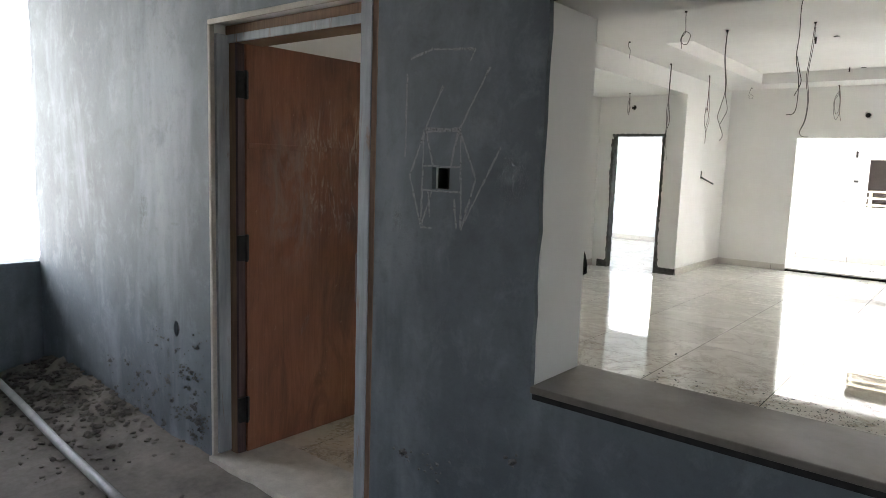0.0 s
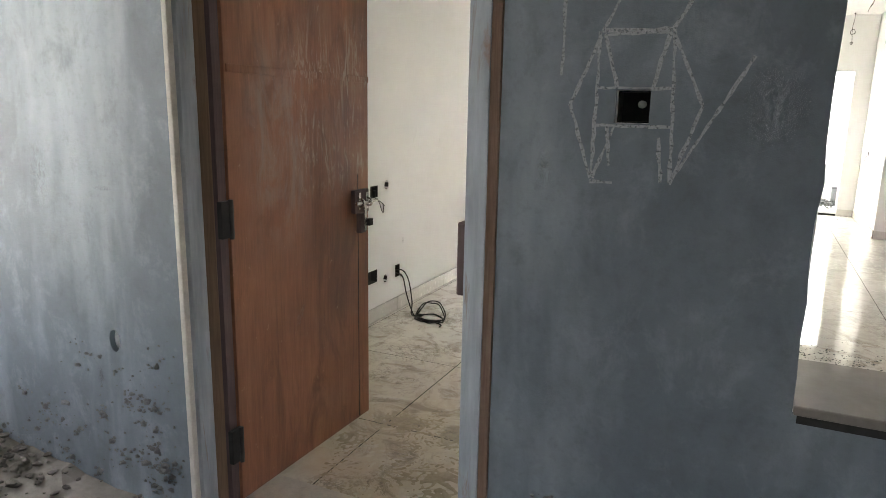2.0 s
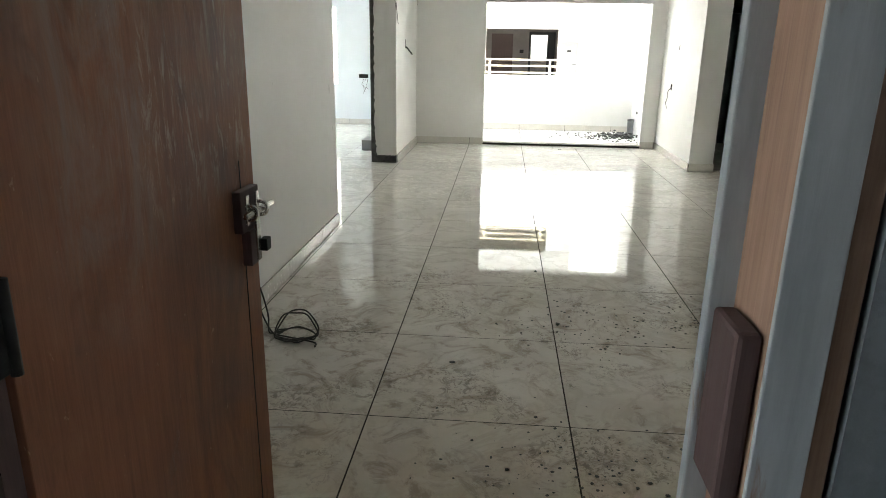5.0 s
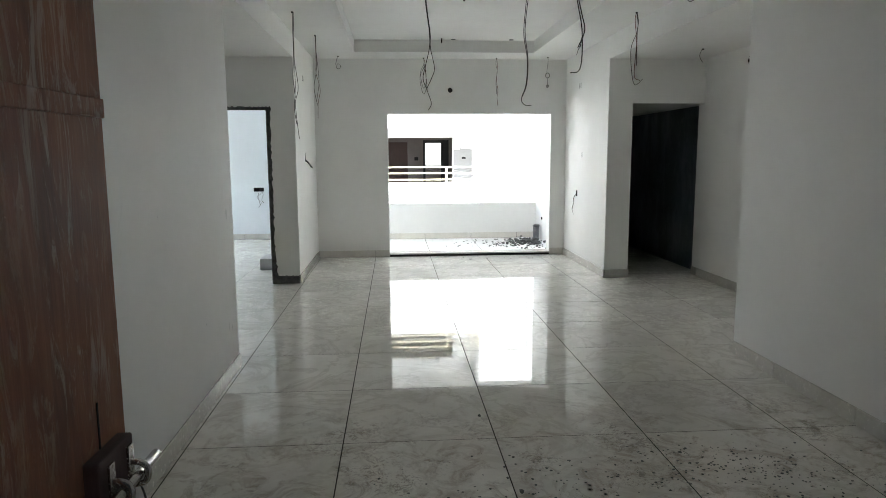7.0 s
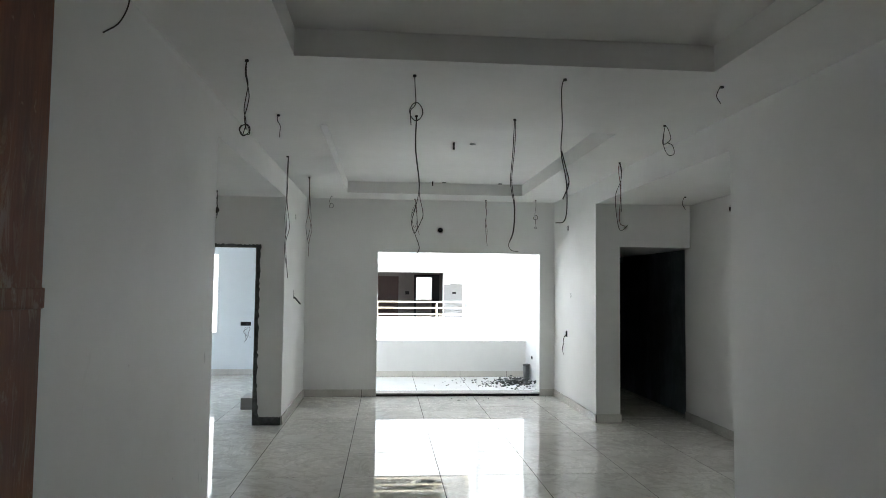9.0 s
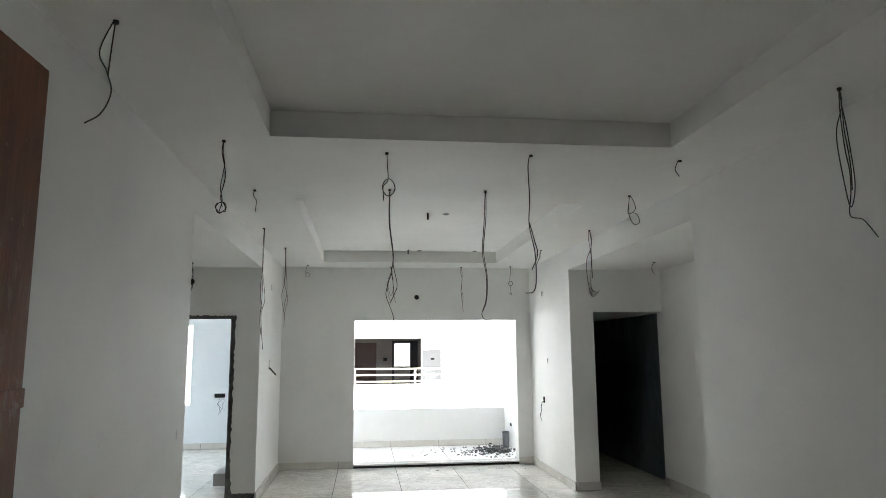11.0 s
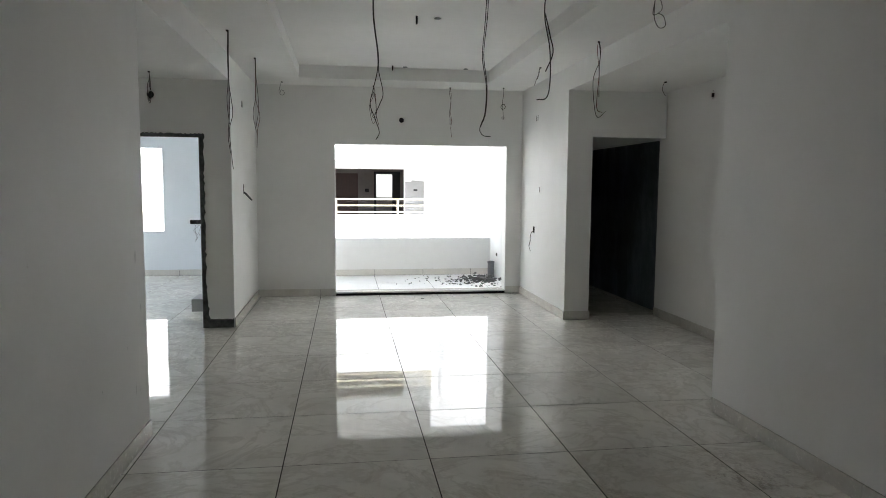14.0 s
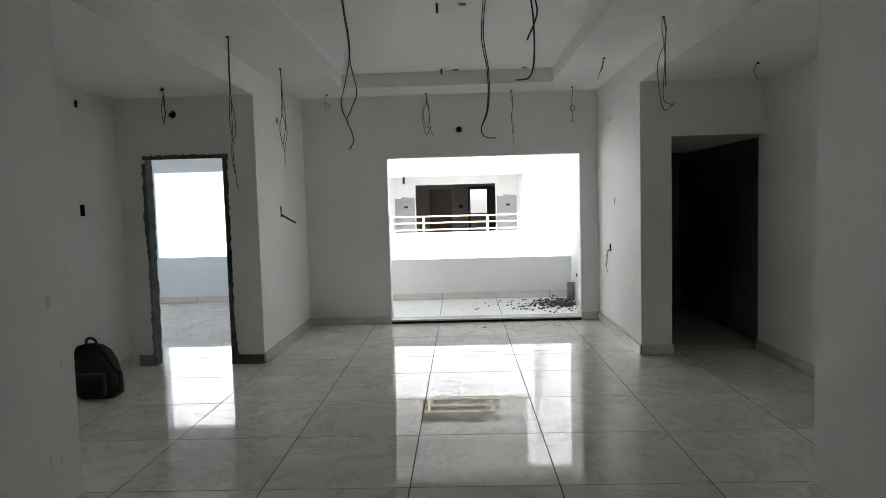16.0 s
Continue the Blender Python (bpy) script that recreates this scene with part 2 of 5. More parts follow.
def door_veneer():
    """Red-brown veneer: broad blotches, faint upright grain, pale drips and a grey rubbed patch high up."""
    m, nt, b = material("door_veneer")
    co = nt.nodes.new("ShaderNodeTexCoord")
    sep = nt.nodes.new("ShaderNodeSeparateXYZ")
    nt.links.new(co.outputs["Object"], sep.inputs[0])

    def bell(axis, middle, half):
        d = math_node(nt, "ABSOLUTE", math_node(nt, "SUBTRACT", sep.outputs[axis], middle))
        return ramp(nt, math_node(nt, "DIVIDE", d, half), [(0.35, 1.0), (1.0, 0.0)])

    blotch = noise_tex(nt, 2.4, 5, 0.6, (1.5, 1.5, 0.7), 0.6)
    grain = noise_tex(nt, 14, 6, 0.68, (5, 5, 0.22), 0.7)
    fibre = noise_tex(nt, 95, 4, 0.7, (2.5, 2.5, 0.1), 0.2)
    tone = math_node(nt, "ADD", math_node(nt, "MULTIPLY", blotch, 0.48), math_node(nt, "ADD", math_node(nt, "MULTIPLY", grain, 0.32), math_node(nt, "MULTIPLY", fibre, 0.20)))
    col = ramp(nt, tone, [(0.36, (0.145, 0.056, 0.031)), (0.5, (0.235, 0.094, 0.051)), (0.64, (0.315, 0.138, 0.08))])
    stain = ramp(nt, noise_tex(nt, 5, 6, 0.7, (1.4, 1.4, 0.35), 1.0), [(0.52, 0.0), (0.68, 0.65)])
    col = mix(nt, stain, col, (0.10, 0.045, 0.026))
    wash = math_node(nt, "MULTIPLY", ramp(nt, noise_tex(nt, 6.5, 6, 0.7, (1.2, 1.2, 0.5), 0.8), [(0.42, 0.0), (0.6, 0.7)]), math_node(nt, "MULTIPLY", bell("X", 0.27, 0.2), bell("Z", 1.3, 0.42)))
    col = mix(nt, wash, col, (0.27, 0.215, 0.195))
    drip = ramp(nt, noise_tex(nt, 20, 7, 0.78, (1.6, 1.6, 0.3), 1.6), [(0.515, 0.0), (0.60, 0.65)])
    spread = ramp(nt, noise_tex(nt, 4, 3, 0.6, (1.5, 1.5, 0.8)), [(0.40, 0.15), (0.58, 1.0)])
    drip = math_node(nt, "MULTIPLY", math_node(nt, "MULTIPLY", drip, spread), math_node(nt, "MULTIPLY", bell("X", 0.62, 0.42), bell("Z", 1.42, 0.4)))
    col = mix(nt, drip, col, (0.55, 0.46, 0.38))
    flecks = ramp(nt, noise_tex(nt, 48, 4, 0.7, (1, 1, 0.6), 0.6), [(0.66, 0.0), (0.70, 0.5)])
    col = mix(nt, flecks, col, (0.42, 0.27, 0.19))
    nt.links.new(col, b.inputs["Base Color"])
    nt.links.new(ramp(nt, blotch, [(0.3, 0.52), (0.7, 0.7)]), b.inputs["Roughness"])
    bump(nt, b, math_node(nt, "ADD", fibre, math_node(nt, "MULTIPLY", drip, 1.5)), 0.16, 0.002)
    return m


WHITE = wall_paint("white_wall_paint", (0.77, 0.77, 0.755), (0.84, 0.84, 0.83))
PALEBLUE = wall_paint("pale_blue_wall_paint", (0.73, 0.77, 0.805), (0.78, 0.82, 0.85))
CEMENT = cement()
TILE = marble()
GROUT = simple("dark_grout", (0.02, 0.018, 0.016), (0.05, 0.045, 0.04), 12, 0.9)
SKIRT = simple("skirting_tile", (0.60, 0.58, 0.54), (0.72, 0.70, 0.655), 5, 0.22, bumpy=0.02)
BALCONY = simple("pale_balcony_tile", (0.72, 0.72, 0.71), (0.82, 0.82, 0.81), 3, 0.35, bumpy=0.03)
CEIL = simple("ceiling_paint", (0.77, 0.77, 0.755), (0.84, 0.84, 0.83), 1.2, 0.7, bumpy=0.05)
DOOR = door_veneer()
FRAMEW = wood("frame_wood", (0.15, 0.085, 0.05), (0.31, 0.195, 0.125), 0.6)
PALEWOOD = wood("bare_pale_wood", (0.24, 0.14, 0.095), (0.44, 0.29, 0.215), 0.65)
KEEPER = wood("keeper_wood", (0.055, 0.032, 0.032), (0.13, 0.085, 0.085), 0.6)
PRIMER = primed_wood()
RAWEDGE = simple("pale_plaster_edge", (0.42, 0.39, 0.34), (0.60, 0.56, 0.50), 14, 0.8, bumpy=0.4)
MORTAR = simple("raw_mortar", (0.05, 0.052, 0.052), (0.17, 0.172, 0.17), 18, 0.9, bumpy=0.7, dist=0.012)
DARKSTONE = simple("dark_sill_stone", (0.13, 0.115, 0.10), (0.23, 0.205, 0.18), 6, 0.4)
BLACK = simple("black_iron", (0.012, 0.012, 0.013), (0.03, 0.03, 0.032), 30, 0.55, metal=0.3)
CHROME = simple("worn_chrome", (0.55, 0.53, 0.50), (0.75, 0.73, 0.70), 40, 0.22, metal=1.0, bumpy=0.05)
WIRE = simple("dark_wire", (0.018, 0.017, 0.016), (0.04, 0.036, 0.034), 20, 0.5)
REDWIRE = simple("dull_red_wire", (0.10, 0.04, 0.03), (0.17, 0.08, 0.06), 20, 0.5)
# near-black: the shade inside holes and open joints is put into the colour
CAVITY = simple("dark_cavity_shade", (0.010, 0.010, 0.010), (0.03, 0.028, 0.026), 25, 0.9, bumpy=0.3)
CHALK = simple("chalk", (0.30, 0.32, 0.33), (0.50, 0.52, 0.53), 90, 0.95)
_nt = CHALK.node_tree
_nt.links.new(ramp(_nt, noise_tex(_nt, 160, 3, 0.6, space="World"), [(0.22, 0.0), (0.5, 0.75)]), _nt.nodes["Principled BSDF"].inputs["Alpha"])


def smudge_mat(name, colour):
    """Chalk rubbed thin: patchy, fading towards its rim."""
    m, nt, b = material(name)
    b.inputs["Base Color"].default_value = (*colour, 1)
    b.inputs["Roughness"].default_value = 0.95
    co = nt.nodes.new("ShaderNodeTexCoord")
    ln = nt.nodes.new("ShaderNodeVectorMath")
    ln.operation = "LENGTH"
    nt.links.new(co.outputs["Object"], ln.inputs[0])
    fall = ramp(nt, ln.outputs["Value"], [(0.0, 0.75), (0.9, 0.0)])
    grain = ramp(nt, noise_tex(nt, 38, 6, 0.75, (1, 1, 0.6), 1.2, space="World"), [(0.40, 0.0), (0.66, 0.8)])
    nt.links.new(math_node(nt, "MULTIPLY", fall, grain), b.inputs["Alpha"])
    return m


SMUDGE = smudge_mat("rubbed_chalk", (0.42, 0.45, 0.48))
SCUFF = smudge_mat("dark_scuff", (0.16, 0.15, 0.14))
SAND = simple("spilt_sand", (0.30, 0.25, 0.18), (0.48, 0.42, 0.32), 22, 0.95, bumpy=0.5, dist=0.004)
EARTH = simple("cement_dust_floor", (0.10, 0.088, 0.075), (0.25, 0.222, 0.19), 3.5, 0.95, bumpy=0.6, dist=0.02)
YARD = simple("pale_yard_concrete", (0.34, 0.33, 0.31), (0.46, 0.45, 0.43), 0.6, 0.9)
RUBBLE = simple("rubble", (0.05, 0.044, 0.038), (0.21, 0.185, 0.155), 9, 0.95, bumpy=0.6, dist=0.01)
PVC = simple("grey_pvc", (0.17, 0.18, 0.185), (0.25, 0.26, 0.265), 6, 0.4, bumpy=0.03)
PVCW = simple("pale_pvc_conduit", (0.24, 0.24, 0.23), (0.42, 0.42, 0.40), 10, 0.5, bumpy=0.05)
FABRIC = simple("black_nylon", (0.008, 0.008, 0.009), (0.022, 0.022, 0.024), 120, 0.8, bumpy=0.4, dist=0.002)
FACADE = simple("white_facade_paint", (0.73, 0.73, 0.72), (0.80, 0.80, 0.79), 0.7, 0.7, bumpy=0.1)
RAIL = simple("cream_rail_paint", (0.46, 0.41, 0.29), (0.56, 0.51, 0.38), 4, 0.5, bumpy=0.02)
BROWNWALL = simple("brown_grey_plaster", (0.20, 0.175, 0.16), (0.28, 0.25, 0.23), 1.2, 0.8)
BROWNDOOR = wood("dark_brown_door", (0.05, 0.025, 0.02), (0.10, 0.05, 0.04), 0.5)
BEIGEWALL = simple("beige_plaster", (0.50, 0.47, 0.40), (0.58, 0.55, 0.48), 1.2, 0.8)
PATCHG = simple("grey_unpainted_plaster", (0.26, 0.255, 0.25), (0.34, 0.335, 0.33), 2, 0.85)


# ---- building helpers ----
def box(bm, x0, x1, y0, y1, z0, z1, bevel=0.0):
    vs = [bm.verts.new(p) for p in ((x0, y0, z0), (x1, y0, z0), (x1, y1, z0), (x0, y1, z0), (x0, y0, z1), (x1, y0, z1), (x1, y1, z1), (x0, y1, z1))]
    fs = [bm.faces.new([vs[i] for i in q]) for q in ((3, 2, 1, 0), (4, 5, 6, 7), (0, 1, 5, 4), (1, 2, 6, 5), (2, 3, 7, 6), (3, 0, 4, 7))]
    if bevel:
        es = list({e for f in fs for e in f.edges})
        bmesh.ops.bevel(bm, geom=es, offset=bevel, segments=2, affect="EDGES", profile=0.5)
    return vs


def mesh_of(bm, mat, smooth=False, name="mesh"):
    bmesh.ops.recalc_face_normals(bm, faces=bm.faces)
    me = bpy.data.meshes.new(name)
    bm.to_mesh(me)
    bm.free()
    me.materials.append(mat)
    if smooth:
        me.polygons.foreach_set("use_smooth", [True] * len(me.polygons))
    return me


def part(name, bm, mat, parent=None, label="", smooth=False):
    ob = new(name, mesh_of(bm, mat, smooth, name))
    if parent is not None:
        ob.parent = parent
    if label:
        ob["label"] = label
    return ob


def boxpart(name, dims, mat, parent=None, label="", bevel=0.0):
    bm = bmesh.new()
    box(bm, *dims, bevel=bevel)
    return part(name, bm, mat, parent, label)


def thing(name, label, category, group="", at=(0, 0, 0)):
    e = new(name)
    e.empty_display_size = 0.1
    e.location = at
    return tagged(e, label, category, group)


def structure(name, bm, mat, label, category="wall"):
    return tagged(part(name, bm, mat), label, category, kind="structure")


def tube(bm, pts, r, sides=6, r1=None):
    pts = [Vector(p) for p in pts]
    rings = []
    up = Vector((0.31, 0.77, 0.55))
    for i, p in enumerate(pts):
        d = (pts[min(i + 1, len(pts) - 1)] - pts[max(i - 1, 0)]).normalized()
        a = d.cross(up).normalized()
        b = d.cross(a)
        rr = r if r1 is None else r + (r1 - r) * i / (len(pts) - 1)
        rings.append([bm.verts.new(p + rr * (math.cos(2 * math.pi * k / sides) * a + math.sin(2 * math.pi * k / sides) * b)) for k in range(sides)])
    for q, w in zip(rings, rings[1:]):
        for k in range(sides):
            bm.faces.new((q[k], q[(k + 1) % sides], w[(k + 1) % sides], w[k]))
    bm.faces.new(rings[0][::-1])
    bm.faces.new(rings[-1])


def smooth_path(pts, n=8):
    """A Catmull-Rom path through a few points."""
    p = [Vector(q) for q in pts]
    p = [2 * p[0] - p[1]] + p + [2 * p[-1] - p[-2]]
    out = []
    for a, b, c, d in zip(p, p[1:], p[2:], p[3:]):
        for i in range(n):
            t = i / n
            out.append(0.5 * (2 * b + (c - a) * t + (2 * a - 5 * b + 4 * c - d) * t * t + (3 * b - a - 3 * c + d) * t ** 3))
    out.append(p[-2])
    return out


def ellipse(u, v, a, b, n=20):
    return [(u + a * math.cos(2 * math.pi * k / n), v + b * math.sin(2 * math.pi * k / n)) for k in range(n)]


def rect(u0, u1, v0, v1):
    return [(u0, v0), (u1, v0), (u1, v1), (u0, v1)]


def panel(axis, c0, c1, outline, holes=()):
    """A slab across an axis from c0 to c1, with its outline and holes as loops in the other two coordinates."""
    bm = bmesh.new()

    def put(u, v, c):
        return (c, u, v) if axis == "x" else (u, c, v) if axis == "y" else (u, v, c)

    edges = []
    for loop in (outline, *holes):
        vs = [bm.verts.new(put(u, v, c0)) for u, v in loop]
        edges += [bm.edges.new((a, b)) for a, b in zip(vs, vs[1:] + vs[:1])]
    bmesh.ops.triangle_fill(bm, use_beauty=True, use_dissolve=False, edges=edges)
    ext = bmesh.ops.extrude_face_region(bm, geom=list(bm.faces), use_keep_orig=True)
    move = {"x": (c1 - c0, 0, 0), "y": (0, c1 - c0, 0), "z": (0, 0, c1 - c0)}[axis]
    bmesh.ops.translate(bm, vec=move, verts=[g for g in ext["geom"] if isinstance(g, bmesh.types.BMVert)])
    return bm


def lump(bm, x, y, z, r, rnd, flat=0.7):
    """One uneven stone."""
    res = bmesh.ops.create_icosphere(bm, subdivisions=1, radius=r)
    sx, sy, sz = rnd.uniform(0.7, 1.3), rnd.uniform(0.7, 1.3), rnd.uniform(0.5, 1.0) * flat
    for v in res["verts"]:
        k = rnd.uniform(0.75, 1.2)
        v.co = Vector((v.co.x * sx * k + x, v.co.y * sy * k + y, v.co.z * sz * k + z))


# ---- setting: measures ----
XL, XR, YF = -1.63, 2.0, 8.06          # living room walls
YO, YI = -1.71, -1.40                  # entrance wall, outer and inner face
YE, YP = 2.96, 6.09                    # ends of the side walls, line of the piers
RL, RR = -2.95, 3.16                   # far sides of the recesses
ZC, ZR = 2.835, 2.58                   # ceiling, lower ceiling of the recesses
DX0, DX1, DZ = -1.01, -0.03, 2.06    # entrance doorway
WX0, WX1, WZ0, WZ1 = 0.757, 1.92, 0.778, 1.985  # opening beside the door

# entrance wall
core_holes = [rect(DX0 - 0.05, DX1 + 0.075, -0.3, DZ + 0.05), rect(WX0, WX1, WZ0, WZ1), rect(0.321, 0.399, 1.406, 1.481)]
outl = [(-3.19, -0.3), (DX0 - 0.05, -0.3), (DX0 - 0.05, DZ + 0.05), (DX1 + 0.075, DZ + 0.05), (DX1 + 0.075, -0.3), (5.0, -0.3), (5.0, 3.05), (-3.19, 3.05)]
structure("wall_entrance", panel("y", YO + 0.022, YI, outl, [core_holes[1], core_holes[2], ellipse(-1.40, 0.592, 0.026, 0.042)]), WHITE, "white painted inner side of the entrance wall")
rag = random.Random(4)
win = []
for (a, b) in (((WX0, WZ0), (WX1, WZ0)), ((WX1, WZ0), (WX1, WZ1)), ((WX1, WZ1), (WX0, WZ1)), ((WX0, WZ1), (WX0, WZ0))):
    for k in range(14):
        t = k / 14
        j = 0.0 if k == 0 else rag.uniform(-0.006, 0.006)
        win.append((a[0] + (b[0] - a[0]) * t + (j if a[0] == b[0] else 0), a[1] + (b[1] - a[1]) * t + (j if a[1] == b[1] else 0)))
left_end = [(-3.21 + rag.uniform(-0.02, 0.025), 3.05 - 3.35 * k / 40) for k in range(41)]
skin_out = left_end + [(DX0 - 0.05, -0.3), (DX0 - 0.05, DZ + 0.05), (DX1 + 0.075, DZ + 0.05), (DX1 + 0.075, -0.3), (5.0, -0.3), (5.0, 3.05)]
skin = structure("wall_entrance_plaster", panel("y", YO, YO + 0.022, skin_out, [win, core_holes[2], ellipse(-1.40, 0.592, 0.026, 0.042)]), CEMENT, "grey cement plaster with stains and chalk marks")

# side walls of the living room
structure("wall_left", panel("x", XL - 0.15, XL, [(YI, -0.1), (YE, -0.1), (YE, 3.05), (YI, 3.05)],
          [rect(0.45, 0.55, 0.85, 0.93), ellipse(0.665, 0.922, 0.03, 0.03), rect(0.36, 0.54, 0.27, 0.36), ellipse(0.65, 0.27, 0.028, 0.028), rect(0.79, 0.86, 0.245, 0.335)]), WHITE, "white painted wall with open switch boxes")
structure("wall_right", panel("x", XR, XR + 0.15, [(YI, -0.1), (YE, -0.1), (YE, 3.05), (YI, 3.05)]), WHITE, "white painted wall")
structure("wall_left_return", panel("y", YE - 0.15, YE, [(RL, -0.1), (XL - 0.15, -0.1), (XL - 0.15, 3.05), (RL, 3.05)]), WHITE, "white painted wall")
structure("wall_right_return", panel("y", YE - 0.15, YE, [(XR + 0.15, -0.1), (RR, -0.1), (RR, 3.05), (XR + 0.15, 3.05)]), WHITE, "white painted wall")
structure("wall_left_recess", panel("x", RL - 0.15, RL, [(YE - 0.15, -0.1), (YP + 0.15, -0.1), (YP + 0.15, 3.05), (YE - 0.15, 3.05)],
          [rect(5.40, 5.45, 2.41, 2.47), rect(5.385, 5.46, 1.48, 1.58)]), WHITE, "white painted wall with open boxes")
structure("wall_right_recess", panel("x", RR, RR + 0.15, [(YE - 0.15, -0.1), (YP, -0.1), (YP, 3.05), (YE - 0.15, 3.05)],
          [ellipse(5.135, 2.435, 0.03, 0.04)]), WHITE, "white painted wall with a small open hole")
# dark cement colour here deepens the shade of the passage
structure("wall_passage_right", panel("x", 3.30, 3.45, [(YP + 0.15, -0.1), (9.0, -0.1), (9.0, 3.05), (YP + 0.15, 3.05)]), CEMENT, "passage wall in dark cement colour that stands in for shade")
BX0, BX1, BZ = -2.70, -1.945, 2.0
structure("wall_bedroom_door", panel("y", YP, YP + 0.15, [(RL, -0.1), (BX0, -0.1), (BX0, BZ), (BX1, BZ), (BX1, -0.1), (XL, -0.1), (XL, 3.05), (RL, 3.05)],
          [ellipse(-2.41, 2.417, 0.036, 0.036)]), WHITE, "white painted wall with an unframed doorway")
structure("wall_left_far", panel("x", XL - 0.15, XL, [(YP + 0.15, -0.1), (YF, -0.1), (YF, 3.05), (YP + 0.15, 3.05)],
          [rect(6.87, 6.90, 2.40, 2.47), rect(6.93, 6.96, 2.40, 2.47), rect(6.885, 6.935, 1.40, 1.52)]), WHITE, "white painted wall with open boxes")
PX = RR  # right jamb of the passage doorway
structure("wall_passage_door", panel("y", YP, YP + 0.15, [(XR, -0.1), (2.29, -0.1), (2.29, 2.07), (PX, 2.07), (PX, -0.1), (3.45, -0.1), (3.45, 3.05), (XR, 3.05)]), WHITE, "white painted wall round a dark doorway")
structure("wall_right_far", panel("x", XR, XR + 0.15, [(YP + 0.15, -0.1), (YF, -0.1), (YF, 3.05), (YP + 0.15, 3.05)],
          [rect(7.28, 7.31, 2.36, 2.43), rect(7.34, 7.37, 2.36, 2.43), rect(7.155, 7.185, 1.44, 1.51), rect(7.35, 7.43, 0.905, 0.99)]), WHITE, "white painted wall with open boxes")
OX0, OX1, OZ = -0.595, 1.78, 2.07
structure("wall_far", panel("y", YF, YF + 0.2, [(XL - 0.15, -0.1), (OX0, -0.1), (OX0, OZ), (OX1, OZ), (OX1, -0.1), (XR + 0.15, -0.1), (XR + 0.15, 3.05), (XL - 0.15, 3.05)],
          [ellipse(0.305, 2.403, 0.035, 0.035)]), WHITE, "white painted wall with a wide balcony opening")

# dark passage: its shade is put into the walls' dark cement colour
structure("wall_passage_left", panel("x", 2.14, 2.29, [(YP + 0.15, -0.1), (9.0, -0.1), (9.0, 3.05), (YP + 0.15, 3.05)]), CEMENT, "passage wall in dark cement colour that stands in for shade")
structure("wall_passage_end", panel("y", 9.0, 9.15, [(2.14, -0.1), (3.45, -0.1), (3.45, 3.05), (2.14, 3.05)]), CEMENT, "passage wall in dark cement colour that stands in for shade")
structure("ceiling_passage", panel("z", 2.074, 2.2, rect(2.29, 3.30, YP + 0.15, 8.75)), CEIL, "low white ceiling of the passage", "ceiling")
structure("passage_beam", panel("z", 1.99, 2.2, rect(2.29, 3.30, 8.75, 8.999)), CEMENT, "bare cement beam at the end of the passage", "ceiling")

# bedroom
structure("wall_bedroom_back", panel("y", 10.4, 10.6, rect(-5.35, -1.78, -0.1, 3.05), [rect(-4.60, -3.42, 0.735, 2.1), rect(-3.01, -2.83, 0.855, 0.925)]), PALEBLUE, "pale blue painted bedroom wall with a window opening")
# unseen side opening, added only to brighten the bedroom
structure("wall_bedroom_left", panel("x", -5.35, -5.2, rect(YP, 10.4, -0.1, 3.05), [rect(8.0, 9.0, 0.75, 2.1)]), PALEBLUE, "pale blue painted bedroom wall")
structure("wall_bedroom_front", panel("y", YP, YP + 0.15, rect(-5.2, RL - 0.15, -0.1, 3.05)), PALEBLUE, "pale blue painted bedroom wall")
structure("wall_bedroom_right", panel("x", XL - 0.15, XL - 0.004, rect(YF + 0.2, 10.4, -0.1, 3.05)), PALEBLUE, "pale blue painted bedroom wall")
structure("ceiling_bedroom", panel("z", 2.75, 2.85, rect(-5.2, XL - 0.15, YP + 0.15, 10.4)), CEIL, "white bedroom ceiling", "ceiling")

# ceilings
TN, TF, TH = rect(-1.0, 1.41, -0.75, 2.02), rect(-1.015, 1.38, 3.62, 7.42), 0.155  # trays and their depth
bm = panel("z", ZC, ZC + 0.05, rect(XL, XR, YI, YF), [TN, TF])
for (u0, _), (u1, _), (_, v1), (_, v0) in ((TN[0], TN[1], TN[2], TN[0]), (TF[0], TF[1], TF[2], TF[0])):
    for d in ((u0 - 0.05, u0, v0 - 0.05, v1 + 0.05), (u1, u1 + 0.05, v0 - 0.05, v1 + 0.05), (u0, u1, v0 - 0.05, v0), (u0, u1, v1, v1 + 0.05)):
        box(bm, *d, ZC + 0.05, ZC + TH)
    box(bm, u0 - 0.05, u1 + 0.05, v0 - 0.05, v1 + 0.05, ZC + TH, ZC + TH + 0.05)
structure("ceiling", bm, CEIL, "white plasterboard ceiling with two recessed trays", "ceiling")
structure("ceiling_left_recess", panel("z", ZR, ZR + 0.3, rect(RL, XL, YE, YP)), CEIL, "lower white ceiling over the recess", "ceiling")
structure("ceiling_right_recess", panel("z", ZR, ZR + 0.3, rect(XR, RR, YE, YP)), CEIL, "lower white ceiling over the recess", "ceiling")
structure("roof_slab", panel("z", 3.12, 3.3, rect(-5.6, 5.2, -7.2, 10.6)), CEMENT, "concrete slab above", "ceiling")

